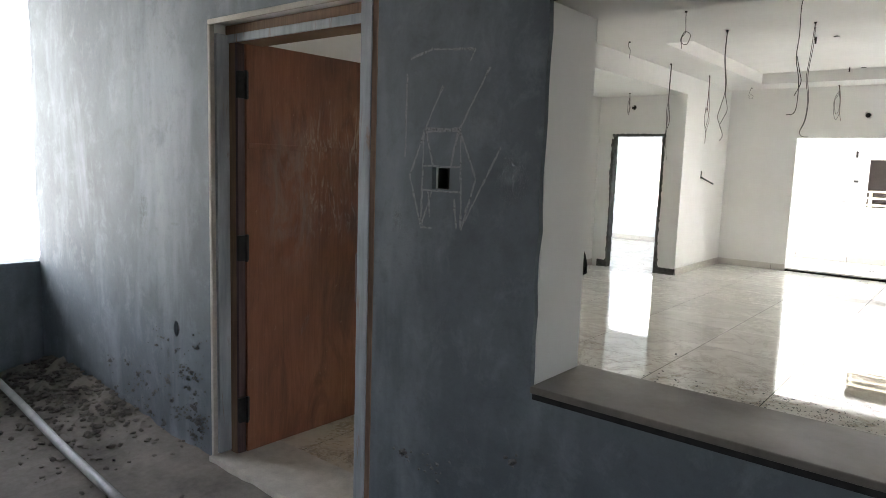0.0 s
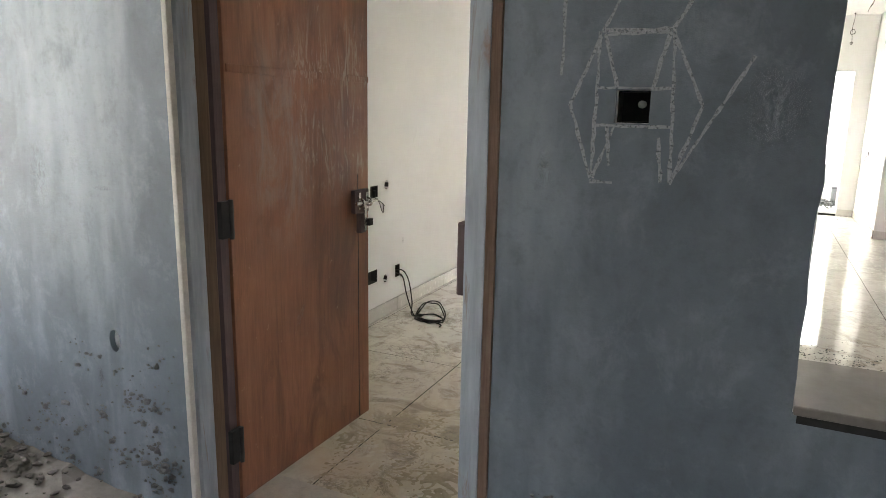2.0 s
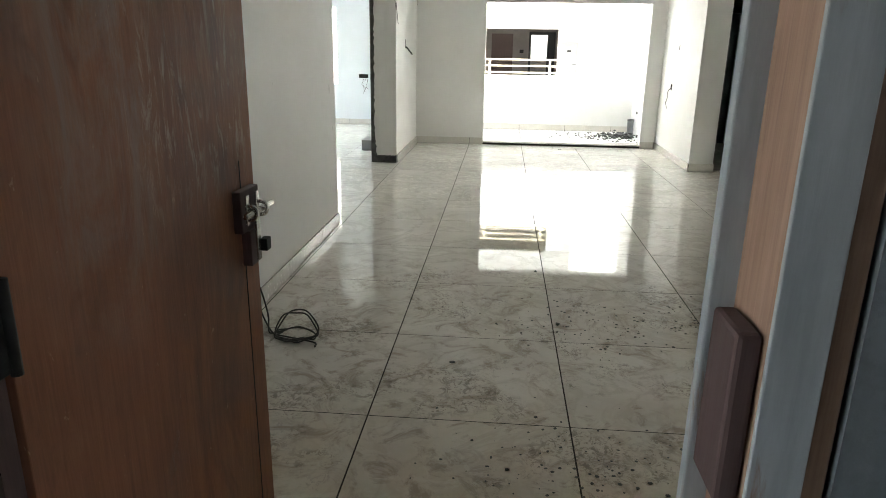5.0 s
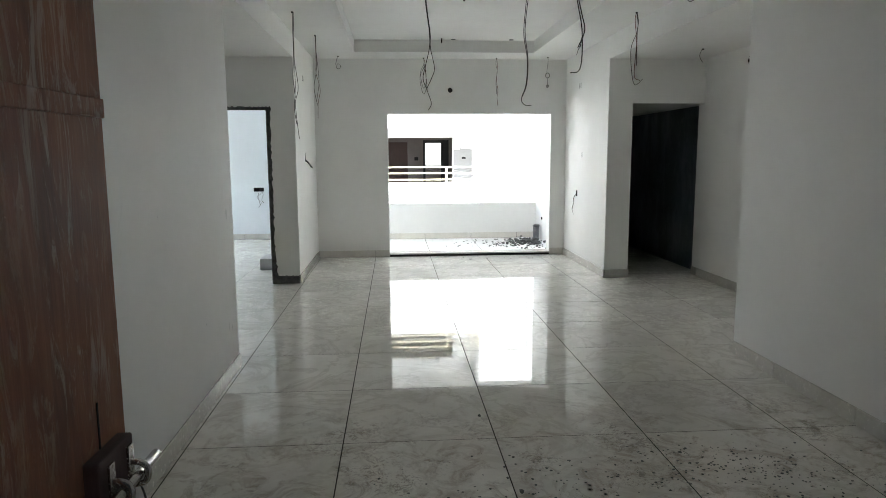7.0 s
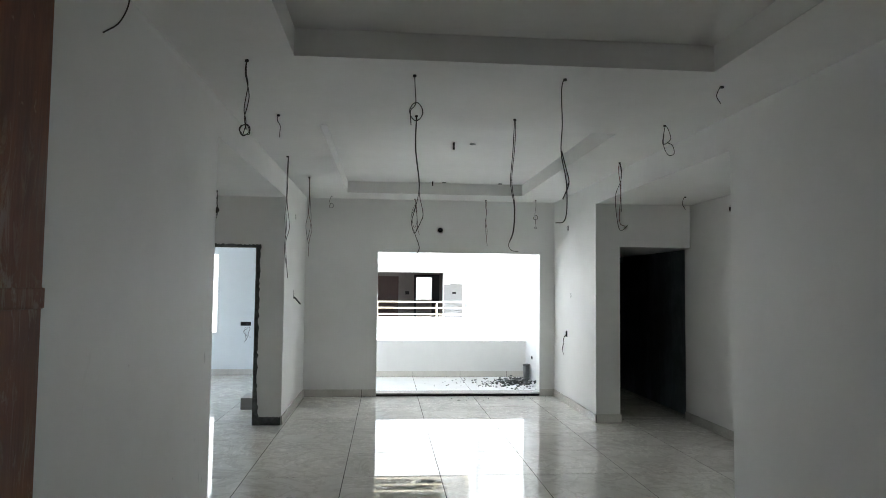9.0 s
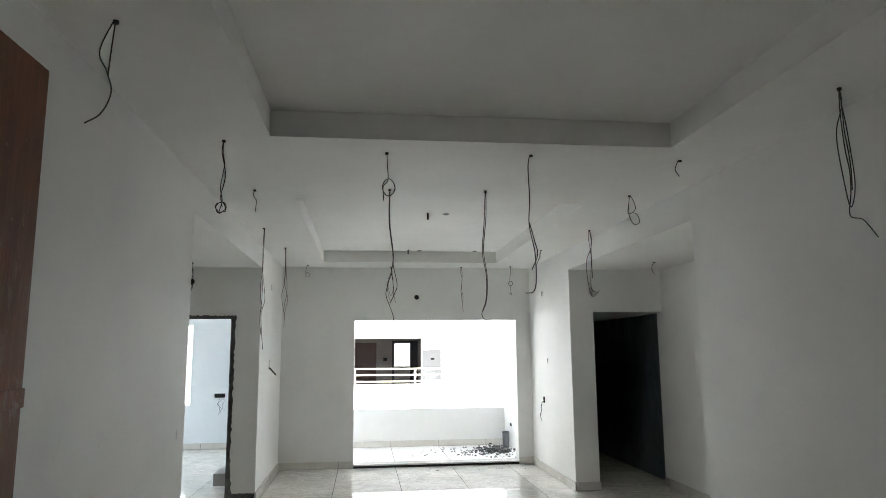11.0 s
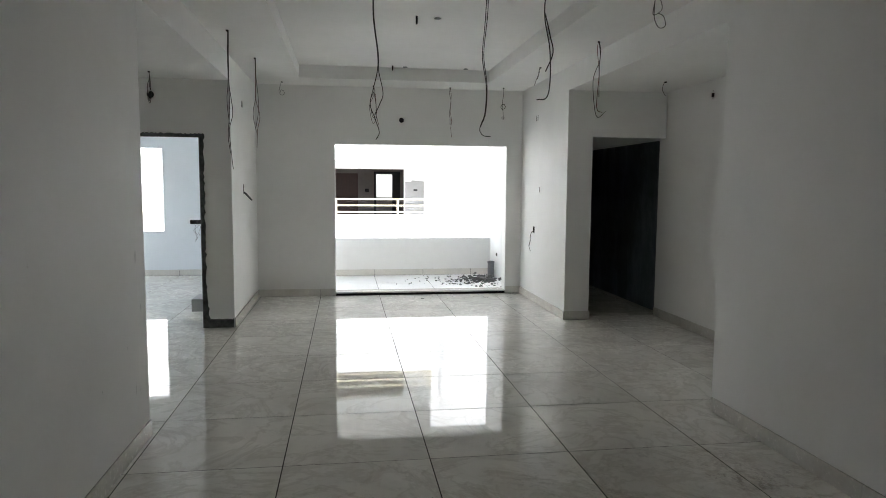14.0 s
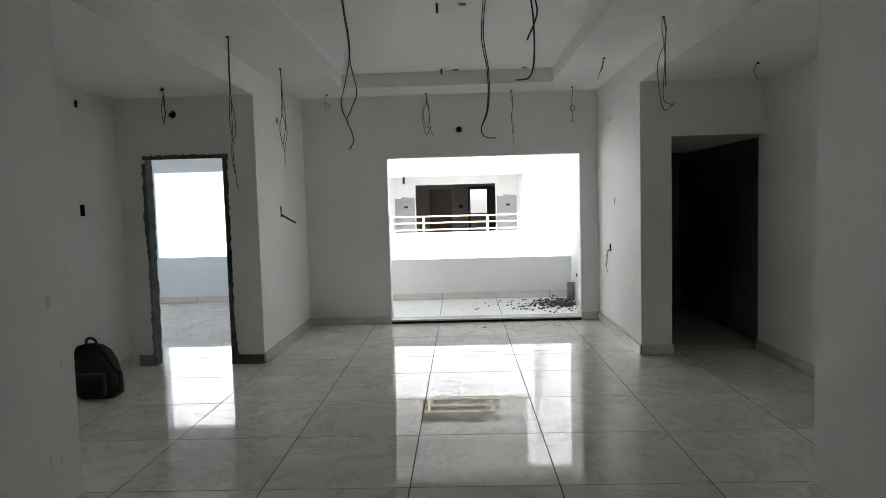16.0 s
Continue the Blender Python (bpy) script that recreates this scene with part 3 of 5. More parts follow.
# balcony
ZB = 0.05
structure("balcony_floor_base", panel("z", -0.2, ZB - 0.0014, rect(-1.63, 2.1, YF + 0.2, 9.9)), GROUT, "mortar bed under the balcony tiles", "floor")
structure("balcony_parapet", panel("y", 9.75, 9.9, rect(-1.63, 1.93, -0.2, 0.66)), FACADE, "low white balcony parapet")
structure("balcony_wall_right", panel("x", 1.93, 2.08, rect(YF + 0.2, 9.9, -0.2, 3.05), [rect(9.2, 9.32, 0.40, 0.45)]), FACADE, "white balcony side wall")
structure("balcony_wall_left", panel("x", -1.63, -1.48, rect(YF + 0.2, 9.9, -0.2, 3.05)), FACADE, "white balcony side wall")
structure("balcony_ceiling", panel("z", 2.6, 2.7, rect(-1.48, 1.93, YF + 0.2, 9.9)), CEIL, "white balcony ceiling", "ceiling")
bm = panel("y", YF - 0.012, YF + 0.2, rect(OX0, OX1, 0.03, ZB))
structure("balcony_threshold", bm, SKIRT, "pale stone threshold of the balcony opening", "threshold")
structure("balcony_threshold_gap", panel("y", YF - 0.004, YF + 0.19, rect(OX0, OX1, -0.09, 0.029)), CAVITY, "dark open joint under the threshold", "threshold")

# corridor outside the entrance
structure("wall_corridor_end", panel("x", -3.38, -3.191, [(-7.0, -0.3), (YI, -0.3), (YI, 0.74), (-3.3, 0.74), (-3.3, 2.6), (YI, 2.7), (YI, 3.12), (-7.0, 3.12)]), CEMENT, "bare cement wall with a wide window opening to let in light")
structure("wall_corridor_back", panel("y", -7.0, -6.85, rect(-3.15, 5.0, -0.3, 3.12)), CEMENT, "bare cement wall")
# the opening in this unseen wall is added to light the corridor
structure("wall_corridor_right", panel("x", 4.85, 5.0, rect(-6.85, YO, -0.3, 3.12), [rect(-5.4, -4.1, 1.1, 2.3)]), CEMENT, "bare cement wall with a wide window opening to let in light")
bm = bmesh.new()
N = 90
grid = {}
for i in range(N + 1):
    for j in range(N // 2 + 1):
        x, y = -3.22 + 8.1 * (i / N) ** 1.35, -1.6 - 5.25 * (j / (N // 2)) ** 1.6
        heap = 0.20 * math.exp(-((x + 2.75) / 0.75) ** 2) * math.exp(-((y + 1.55) / 0.38) ** 2)
        heap += 0.05 * math.exp(-((x + 1.6) / 0.9) ** 2) * math.exp(-((y + 1.65) / 0.22) ** 2)
        z = -0.03 + heap * (0.75 + 0.6 * noise.noise((x * 6, y * 6, 0))) + 0.012 * noise.noise((x * 9, y * 9, 3)) + 0.01 * noise.noise((x * 25, y * 25, 5))
        grid[i, j] = bm.verts.new((x, y, z))
for i in range(N):
    for j in range(N // 2):
        bm.faces.new((grid[i, j], grid[i + 1, j], grid[i + 1, j + 1], grid[i, j + 1]))
structure("floor_corridor", bm, EARTH, "rough cement floor with sand and rubble", "floor")
structure("floor_corridor_slab", panel("z", -0.3, -0.1, rect(-3.38, 5.0, -7.0, YO)), CEMENT, "concrete slab", "floor")

# outside
structure("ground", panel("z", -6.3, -6.0, rect(-400, 400, -400, 400)), YARD, "pale dusty ground below the building", "ground")

# ---- entrance door ----
frame_ob = thing("door_frame", "wooden entrance door frame, primed face and bare brown edges", "door frame")
YJ = -1.63  # front of the frame
boxpart("jamb", (DX0 - 0.045, DX0 + 0.034, YJ, YJ + 0.13, -0.03, DZ + 0.045), FRAMEW, frame_ob, bevel=0.003)
boxpart("jamb", (DX1 - 0.012, DX1 + 0.07, YO + 0.004, -1.6005, -0.03, DZ + 0.045), PALEWOOD, frame_ob, bevel=0.003)
boxpart("head", (DX0 + 0.034, DX1 - 0.0405, YJ, YJ + 0.13, DZ - 0.04, DZ + 0.045), FRAMEW, frame_ob, bevel=0.003)
boxpart("primed_strip", (DX0 - 0.049, DX0 - 0.012, YO + 0.0125, YJ - 0.001, 0.02, DZ), PRIMER, frame_ob, "pale blue-grey primed strip", 0.003)
boxpart("primed_strip", (DX1 - 0.013, DX1 + 0.044, YO - 0.004, YO + 0.0035, -0.02, DZ + 0.03), PRIMER, frame_ob, "pale blue-grey primed strip", 0.002)
boxpart("primed_strip", (DX1 - 0.04, DX1 + 0.07, -1.60, -1.578, 0.02, DZ + 0.045), PRIMER, frame_ob, "pale blue-grey primed strip", 0.003)
boxpart("primed_strip", (DX0 - 0.0115, DX1 - 0.041, YJ - 0.012, YJ - 0.001, DZ - 0.038, DZ), PRIMER, frame_ob, "pale blue-grey primed strip", 0.003)
boxpart("edge_strip", (DX0 - 0.05, DX0 - 0.028, YO - 0.012, YO + 0.012, -0.03, DZ + 0.035), RAWEDGE, frame_ob, "pale plaster-smeared edge strip", 0.004)
boxpart("edge_strip", (DX0 - 0.05, DX1 + 0.065, YO - 0.012, YO + 0.003, DZ + 0.0355, DZ + 0.06), RAWEDGE, frame_ob, "pale plaster-smeared edge strip", 0.004)
boxpart("keeper_block", (DX1 - 0.04, DX1 - 0.0135, -1.70, -1.618, 0.94, 1.14), KEEPER, frame_ob, "chipped brown wooden keeper block", 0.006)
tagged(boxpart("threshold", (DX0 - 0.045, DX1 + 0.07, YO - 0.03, YI + 0.02, -0.09, 0.012), RAWEDGE, bevel=0.004), "dusty plastered door threshold", "threshold", kind="structure")

leaf_at = Vector((-0.943, -1.60, 0.0))
door_ob = thing("entrance_door", "reddish-brown veneered door standing open, worn and smeared", "door")
ang = math.atan2(0.85, 0.021)
door_ob.matrix_world = Matrix.Translation(leaf_at) @ Matrix.Rotation(ang, 4, "Z")
LW = 0.855
# in the leaf's own axes: x along it, -y towards the opening
bm = bmesh.new()
box(bm, 0.008, LW, 0.0, 0.036, 0.022, 2.028, bevel=0.002)
part("leaf", bm, DOOR, door_ob)
bm = bmesh.new()
box(bm, 0.015, LW - 0.002, -0.005, 0.0, 1.535, 1.562, bevel=0.002)
part("seam", bm, DOOR, door_ob, "raised veneer seam")
bm = bmesh.new()
bm.faces.new([bm.verts.new((math.cos(a), 0, math.sin(a))) for a in [i * math.pi / 10 for i in range(20)]])
ob = part("scuff", bm, SMUDGE, door_ob, "pale rubbed scuff")
ob.matrix_basis = Matrix.Translation((0.36, -0.0018, 0.62)) @ Matrix.Rotation(0.5, 4, "Y") @ Matrix.Diagonal((0.022, 1, 0.075, 1))
bm = bmesh.new()
box(bm, LW - 0.084, LW - 0.081, -0.0015, 0.001, 0.03, 1.15)
part("crack", bm, CAVITY, door_ob, "dark split in the veneer")
for z in (0.25, 1.06, 1.83):
    h = boxpart("hinge", (-0.045, 0.012, -0.014, 0.006, z - 0.062, z + 0.062), BLACK, door_ob, "black iron butt hinge", 0.002)
    bm = bmesh.new()
    tube(bm, [(-0.004, -0.016, z - 0.066), (-0.004, -0.016, z + 0.066)], 0.008, 10)
    part("knuckle", bm, BLACK, h, smooth=True)
# dark strip standing in for the shade between jamb and leaf
boxpart("hinge_gap_shade", (-0.03, 0.006, 0.012, 0.032, 0.02, 2.03), KEEPER, door_ob, "dark strip for the shade in the hinge gap")
LB = LW - 0.01
plate = boxpart("bolt_block", (LB - 0.125, LB - 0.018, -0.022, 0.0, 0.985, 1.085), KEEPER, door_ob, "raised wooden block under the bolt", 0.003)
bm = bmesh.new()
tube(bm, [(LB - 0.135, -0.036, 1.03), (LB + 0.028, -0.036, 1.03)], 0.0075, 12)
part("bolt", bm, CHROME, plate, "worn chrome sliding bolt", True)
for u in (LB - 0.095, LB - 0.035):
    bm = bmesh.new()
    tube(bm, smooth_path([(u, -0.02, 1.012), (u, -0.042, 1.016), (u, -0.048, 1.03), (u, -0.042, 1.044), (u, -0.02, 1.048)], 4), 0.005, 8)
    box(bm, u - 0.008, u + 0.008, -0.026, -0.0215, 1.0, 1.072, bevel=0.001)
    part("staple", bm, CHROME, plate, "chrome staple", True)
hasp = boxpart("hasp", (LB - 0.068, LB - 0.048, -0.034, -0.028, 0.905, 1.022), CHROME, door_ob, "chrome hanging hasp", 0.002)
boxpart("lower_block", (LB - 0.085, LB - 0.045, -0.0235, 0.0, 0.895, 0.982), KEEPER, door_ob, "small wooden packing block", 0.002)
boxpart("hasp_eye", (LB - 0.058, LB - 0.03, -0.052, -0.0345, 0.927, 0.958), BLACK, door_ob, "dark square hasp eye", 0.002)

# sill of the opening beside the door
bm = bmesh.new()
box(bm, WX0 + 0.002, WX1 - 0.002, YO - 0.008, YI + 0.02, WZ0 + 0.003, WZ0 + 0.026, bevel=0.004)
structure("window_1_sill", bm, DARKSTONE, "brown-grey stone sill slab, dusty", "sill")
structure("window_1_sill_gap", panel("y", YO - 0.003, YO + 0.02, rect(WX0 + 0.01, WX1 - 0.01, WZ0 - 0.016, WZ0 + 0.002)), CAVITY, "dark joint under the sill", "sill")


# ---- open boxes in the walls ----
def cavity(name, label, axis, face, into, u0, u1, v0, v1):
    """A shallow open box set into a wall, shade inside put into its colour."""
    bm = bmesh.new()
    d = 0.045 * into
    u0, u1, v0, v1 = u0 + 0.0015, u1 - 0.0015, v0 + 0.0015, v1 - 0.0015
    w = 0.003

    def b(a0, a1, b0, b1, c0, c1):
        c0, c1 = min(c0, c1), max(c0, c1)
        if axis == "x":
            box(bm, c0, c1, a0, a1, b0, b1)
        else:
            box(bm, a0, a1, c0, c1, b0, b1)
    f = face + into * 0.002
    b(u0, u1, v0, v1, f + d, f + d * 1.1)
    b(u0, u0 + w, v0, v1, f, f + d)
    b(u1 - w, u1, v0, v1, f, f + d)
    b(u0 + w, u1 - w, v0, v0 + w, f, f + d)
    b(u0 + w, u1 - w, v1 - w, v1, f, f + d)
    return tagged(part(name, bm, CAVITY), label, "switch box", "open boxes in the walls")


SW = "dark open switch box recess in the white wall"
for u0, u1, v0, v1 in ((0.45, 0.55, 0.85, 0.93), (0.36, 0.54, 0.27, 0.36), (0.79, 0.86, 0.245, 0.335), (0.635, 0.695, 0.892, 0.952), (0.622, 0.678, 0.242, 0.298)):
    cavity("switch_box", SW, "x", XL, -1, u0, u1, v0, v1)
for u0, u1, v0, v1 in ((5.40, 5.45, 2.41, 2.47), (5.385, 5.46, 1.48, 1.58)):
    cavity("switch_box", SW, "x", RL, -1, u0, u1, v0, v1)
for u0, u1, v0, v1 in ((6.87, 6.90, 2.40, 2.47), (6.93, 6.96, 2.40, 2.47), (6.885, 6.935, 1.40, 1.52)):
    cavity("switch_box", SW, "x", XL, -1, u0, u1, v0, v1)
for u0, u1, v0, v1 in ((7.28, 7.31, 2.36, 2.43), (7.34, 7.37, 2.36, 2.43), (7.155, 7.185, 1.44, 1.51), (7.35, 7.43, 0.905, 0.99)):
    cavity("switch_box", SW, "x", XR, 1, u0, u1, v0, v1)
cavity("fan_hook_hole", "small dark hole in the recess wall", "x", RR, 1, 5.105, 5.165, 2.395, 2.475)
cavity("switch_box", SW, "x", 1.93, 1, 9.2, 9.32, 0.40, 0.45)
cavity("switch_box", SW, "y", 10.4, 1, -3.01, -2.83, 0.855, 0.925)
cavity("fan_hook_hole", "dark round hole above the doorway", "y", YP, 1, -2.446, -2.374, 2.381, 2.453)
cavity("fan_hook_hole", "dark round hole above the balcony opening", "y", YF, 1, 0.27, 0.34, 2.368, 2.438)
cavity("square_hole", "dark square hole cut in the grey plaster", "y", YO + 0.03, 1, 0.321, 0.399, 1.406, 1.481)
cavity("pipe_hole", "dark oval hole in the grey plaster", "y", YO + 0.03, 1, -1.432, -1.368, 0.545, 0.64)


# ---- wires ----
def wire_bundle(at, strands, label, group="wires hanging from the ceiling", mat=None, r=0.0028):
    """strands: paths of offsets from the point where the bundle leaves its outlet."""
    e = thing("hanging_wire", label, "wire", group, at)
    for k, s in enumerate(strands):
        bm = bmesh.new()
        tube(bm, smooth_path(s, 7), r, 6)
        part("strand", bm, (mat or [WIRE])[k % len(mat or [WIRE])], e, smooth=True)
    bm = bmesh.new()
    tube(bm, [(0, 0, 0.03), (0, 0, -0.012)], 0.011, 10)
    part("tube_stub", bm, BLACK, e, "short dark conduit stub", True)
    return e


def drop(length, sway, rnd, n=6, hook=(0, 0, 0), amp=0.012):
    pts = [(0, 0, 0.02)]
    for k in range(1, n + 1):
        t = k / n
        pts.append((sway[0] * t + rnd.uniform(-amp, amp), sway[1] * t + rnd.uniform(-amp, amp), -length * t))
    x, y, z = pts[-1]
    if any(hook):
        pts.append((x + hook[0] * 0.5, y + hook[1] * 0.5, z - 0.02))
        pts.append((x + hook[0], y + hook[1], z + hook[2]))
    return pts


def loop(length, width, rnd, top=0.25):
    """A strand that runs down, opens into a narrow loop and comes back."""
    w = width
    return [(0, 0, 0.02), (0.004, 0, -length * top), (-w, 0.01, -length * (top + 0.25)), (-w * 0.7, 0.0, -length * 0.82), (0.0, 0, -length), (w * 0.8, -0.01, -length * 0.8), (w * 0.6, 0, -length * (top + 0.2)), (0.006, 0.004, -length * top * 0.8)]


def coil(z, radius, turns, rnd):
    pts = []
    for k in range(int(turns * 10) + 1):
        a = 2 * math.pi * k / 10
        rr = radius * rnd.uniform(0.85, 1.1)
        pts.append((rr * math.cos(a), rnd.uniform(-0.012, 0.012), z + rr * 1.15 * math.sin(a)))
    return pts


wr = random.Random(11)
DW = "dark electric wires dangling from a ceiling outlet"
wire_bundle((-1.275, 2.12, ZC), [drop(0.43, (0, 0), wr), drop(0.40, (0.008, 0), wr), coil(-0.40, 0.028, 2, wr)], "dark wires ending in a small knot, hanging from the ceiling")
wire_bundle((-1.289, 3.33, ZC), [drop(0.17, (0.015, 0), wr, 4)], "short thin dark wire hanging from the ceiling")
wire_bundle((-1.456, 4.94, ZC), [[(0.01, 0, 0.02), (0.002, 0, -0.22), (0.006, 0.004, -0.46), (0.006, 0, -0.70), (-0.008, 0, -0.90), (0.008, 0, -1.05)], [(0.012, 0, 0), (0.008, 0, -0.3), (0.008, 0, -0.46), (0.034, 0, -0.70), (0.003, 0, -0.85), (0.017, 0, -1.07), (0.029, 0, -1.19)], [(0.006, 0, 0.01), (0.0, 0, -0.2), (0.0, 0, -0.44), (-0.012, 0, -0.6), (0.004, 0, -0.8)]], DW)
wire_bundle((-1.387, 6.20, ZC), [[(0.007, 0, 0.01), (0.008, 0, -0.28), (0.0, 0, -0.42), (-0.027, 0, -0.57), (-0.006, 0, -0.72), (0.015, 0, -0.80)], [(0.004, 0, 0.01), (0.003, 0, -0.3), (0.0, 0, -0.42), (0.042, 0, -0.60), (0.016, 0, -0.745), (0.007, 0, -0.93)], [(0, 0, 0.01), (0.01, 0, -0.2), (0.03, 0.01, -0.5), (0.0, 0, -0.72)]], DW, mat=[WIRE, REDWIRE, WIRE])
wire_bundle((-1.256, 7.80, ZC), [drop(0.12, (-0.03, 0), wr, 3), coil(-0.14, 0.03, 1, wr)], "short curled dark wire hanging from the ceiling")
wire_bundle((-0.323, 2.281, ZC), [[(0, 0, 0.02), (0.003, 0, -0.07), (0.009, 0, -0.16), (0.0, 0, -0.19), (-0.022, 0, -0.22), (-0.018, 0, -0.305)], [(0.012 + 0.039 * math.cos(a), 0.012 * math.sin(3 * a), -0.222 + 0.052 * math.sin(a)) for a in [0.6 * k for k in range(20)]]], "short dark wire wound into a round coil, hanging from the ceiling")
wire_bundle((-0.27, 3.23, ZC), [[(0, 0, 0.02), (-0.005, 0, -0.24), (0.023, 0, -0.48), (0.022, 0, -0.59), (-0.007, 0, -0.715), (-0.025, 0, -0.805), (0.004, 0, -0.89), (0.033, 0, -0.98), (0.011, 0, -1.03)], [(0.003, 0, 0.01), (0.0, 0.004, -0.24), (0.028, 0.004, -0.48), (0.03, 0, -0.59), (0.058, 0, -0.73), (0.037, 0, -0.80), (0.004, 0, -0.87)]], "long dark wires parting into a loop, hanging from the ceiling")
wire_bundle((0.47, 3.24, ZC), [[(0, 0, 0.02), (-0.014, 0, -0.25), (-0.03, 0, -0.48), (-0.003, 0, -0.66), (-0.009, 0, -0.84), (-0.042, 0, -0.945), (-0.019, 0, -0.989), (0.031, 0, -0.995)], [(0.004, 0, 0.01), (0.002, 0, -0.2), (-0.02, 0.005, -0.46), (0.004, 0.005, -0.66), (-0.004, 0, -0.84), (-0.036, 0, -0.93)]], "long dark wires with a hooked end, hanging from the ceiling")
wire_bundle((0.586, 2.25, ZC), [[(0, 0, 0.02), (-0.021, 0, -0.07), (-0.017, 0, -0.28), (-0.024, 0, -0.45), (0.007, 0, -0.62), (0.011, 0, -0.79), (-0.007, 0, -0.866), (-0.058, 0, -0.877)], [(-0.02, 0.004, -0.44), (0.007, 0, -0.55), (0.024, 0, -0.637), (-0.014, 0, -0.733)]], "long dark wires with a hooked end, hanging from the ceiling", r=0.0032)
wire_bundle((0.95, 7.91, ZC), [drop(0.66, (0.02, 0), wr, 6), drop(0.5, (0.01, 0), wr, 6)], "thin reddish wires dangling from the ceiling", mat=[REDWIRE, WIRE], r=0.003)
wire_bundle((1.66, 7.80, ZC), [drop(0.42, (0.0, 0), wr, 5), coil(-0.25, 0.03, 2, wr), coil(-0.40, 0.015, 1, wr)], "tangled short wires hanging from the ceiling")
wire_bundle((1.70, 6.20, ZC), [drop(0.20, (-0.06, 0), wr, 4), drop(0.14, (-0.04, 0), wr, 3)], "short bent dark wire hanging from the ceiling")
wire_bundle((1.84, 4.815, ZC), [[(0, 0, 0.01), (0.016, 0, -0.16), (-0.044, 0, -0.34), (-0.026, 0, -0.59), (0.01, 0, -0.684), (0.084, 0, -0.626)], [(0, 0, 0.01), (-0.012, 0, -0.08), (0.009, 0, -0.286), (-0.004, 0, -0.59), (0.052, 0, -0.642)], [(0, 0, 0.01), (0.02, 0, -0.08), (0.012, 0, -0.2), (0.014, 0, -0.5)]], DW, mat=[WIRE, REDWIRE, WIRE], r=0.003)
wire_bundle((1.65, 3.28, ZC), [[(0.007, 0, 0.01), (-0.011, 0, -0.081), (-0.017, 0, -0.147), (0.02, 0, -0.137), (0.047, 0, -0.101), (0.03, 0, -0.04), (0.007, 0, 0)], [(-0.007, 0, -0.058), (-0.008, 0, -0.168), (0.028, 0, -0.233), (0.073, 0, -0.219), (0.06, 0, -0.158), (0.02, 0, -0.137)]], "dark wire curled into two loops, hanging from the ceiling")
wire_bundle((1.591, 2.28, ZC), [[(0, 0, 0.02), (-0.03, 0, -0.04), (-0.035, 0, -0.07), (-0.01, 0, -0.11)]], "short curved dark wire hanging from the ceiling")
wire_bundle((1.785, 1.04, ZC), [drop(0.62, (0.0, 0), wr, 6, (0.13, 0, -0.10)), loop(0.58, 0.03, wr, 0.15), drop(0.5, (0.02, 0), wr, 5)], "dark wires sweeping sideways at the end, hanging from the ceiling")
wire_bundle((-1.38, 0.70, ZC), [[(0, 0, 0.02), (-0.05, 0, -0.12), (-0.02, 0, -0.2), (0.0, 0, -0.28), (-0.03, 0, -0.36), (-0.085, 0, -0.40)], [(0, 0, 0.02), (-0.01, 0, -0.12), (-0.015, 0, -0.22)]], DW)
wire_bundle((2.76, 5.34, ZR), [[(0, 0, 0.02), (-0.03, 0, -0.05), (-0.03, 0, -0.09), (0.0, 0, -0.14)]], "short curved dark wire hanging from the ceiling")
wire_bundle((-2.30, 5.66, ZR), [loop(0.30, 0.02, wr, 0.2), drop(0.28, (0.01, 0), wr, 4)], "thin wires dangling from the recess ceiling", r=0.003)
wire_bundle((-0.08, 7.92, ZC), [loop(0.5, 0.05, wr, 0.25), drop(0.52, (0.07, 0), wr, 5), loop(0.42, 0.04, wr, 0.2)], DW, mat=[WIRE, REDWIRE, WIRE], r=0.003)
for x, y, l in ((0.17, 4.82, 0.07), (0.13, 7.28, 0.06)):
    bm = bmesh.new()
    tube(bm, [(x, y, ZC + TH + 0.005), (x, y, ZC + TH - l)], 0.009, 10)
    tagged(part("ceiling_conduit", bm, BLACK, smooth=True), "short black conduit end in the ceiling tray", "conduit", "conduits in the tray")
for x, y in ((0.36, 4.86), (0.29, 7.34), (1.06, 7.34)):
    bm = bmesh.new()
    tube(bm, [(x, y, ZC + TH + 0.006), (x, y, ZC + TH - 0.008)], 0.03, 14)
    tagged(part("ceiling_outlet", bm, PVC, smooth=True), "small grey round outlet in the ceiling tray", "outlet", "outlets in the tray")

WW = "bare wires spilling out of an open wall box"
wire_bundle((XR - 0.0, 7.39, 0.95), [[(0.03, 0, 0), (-0.02, 0.01, -0.03), (-0.03, 0.03, -0.07), (-0.015, 0.08, -0.14), (-0.02, 0.15, -0.22), (-0.01, 0.10, -0.30)], [(0.03, 0, 0.01), (-0.03, 0.03, -0.06), (-0.02, 0.10, -0.16), (-0.015, 0.16, -0.24)]], WW, "wires from wall boxes")
wire_bundle((XL, 0.50, 0.87), [[(-0.03, 0, 0), (0.02, 0.02, -0.04), (0.03, 0.05, -0.11), (0.02, 0.09, -0.12), (0.02, 0.08, -0.06)], [(-0.03, 0, 0), (0.02, 0.05, -0.05), (0.02, 0.1, -0.08)]], WW, "wires from wall boxes")
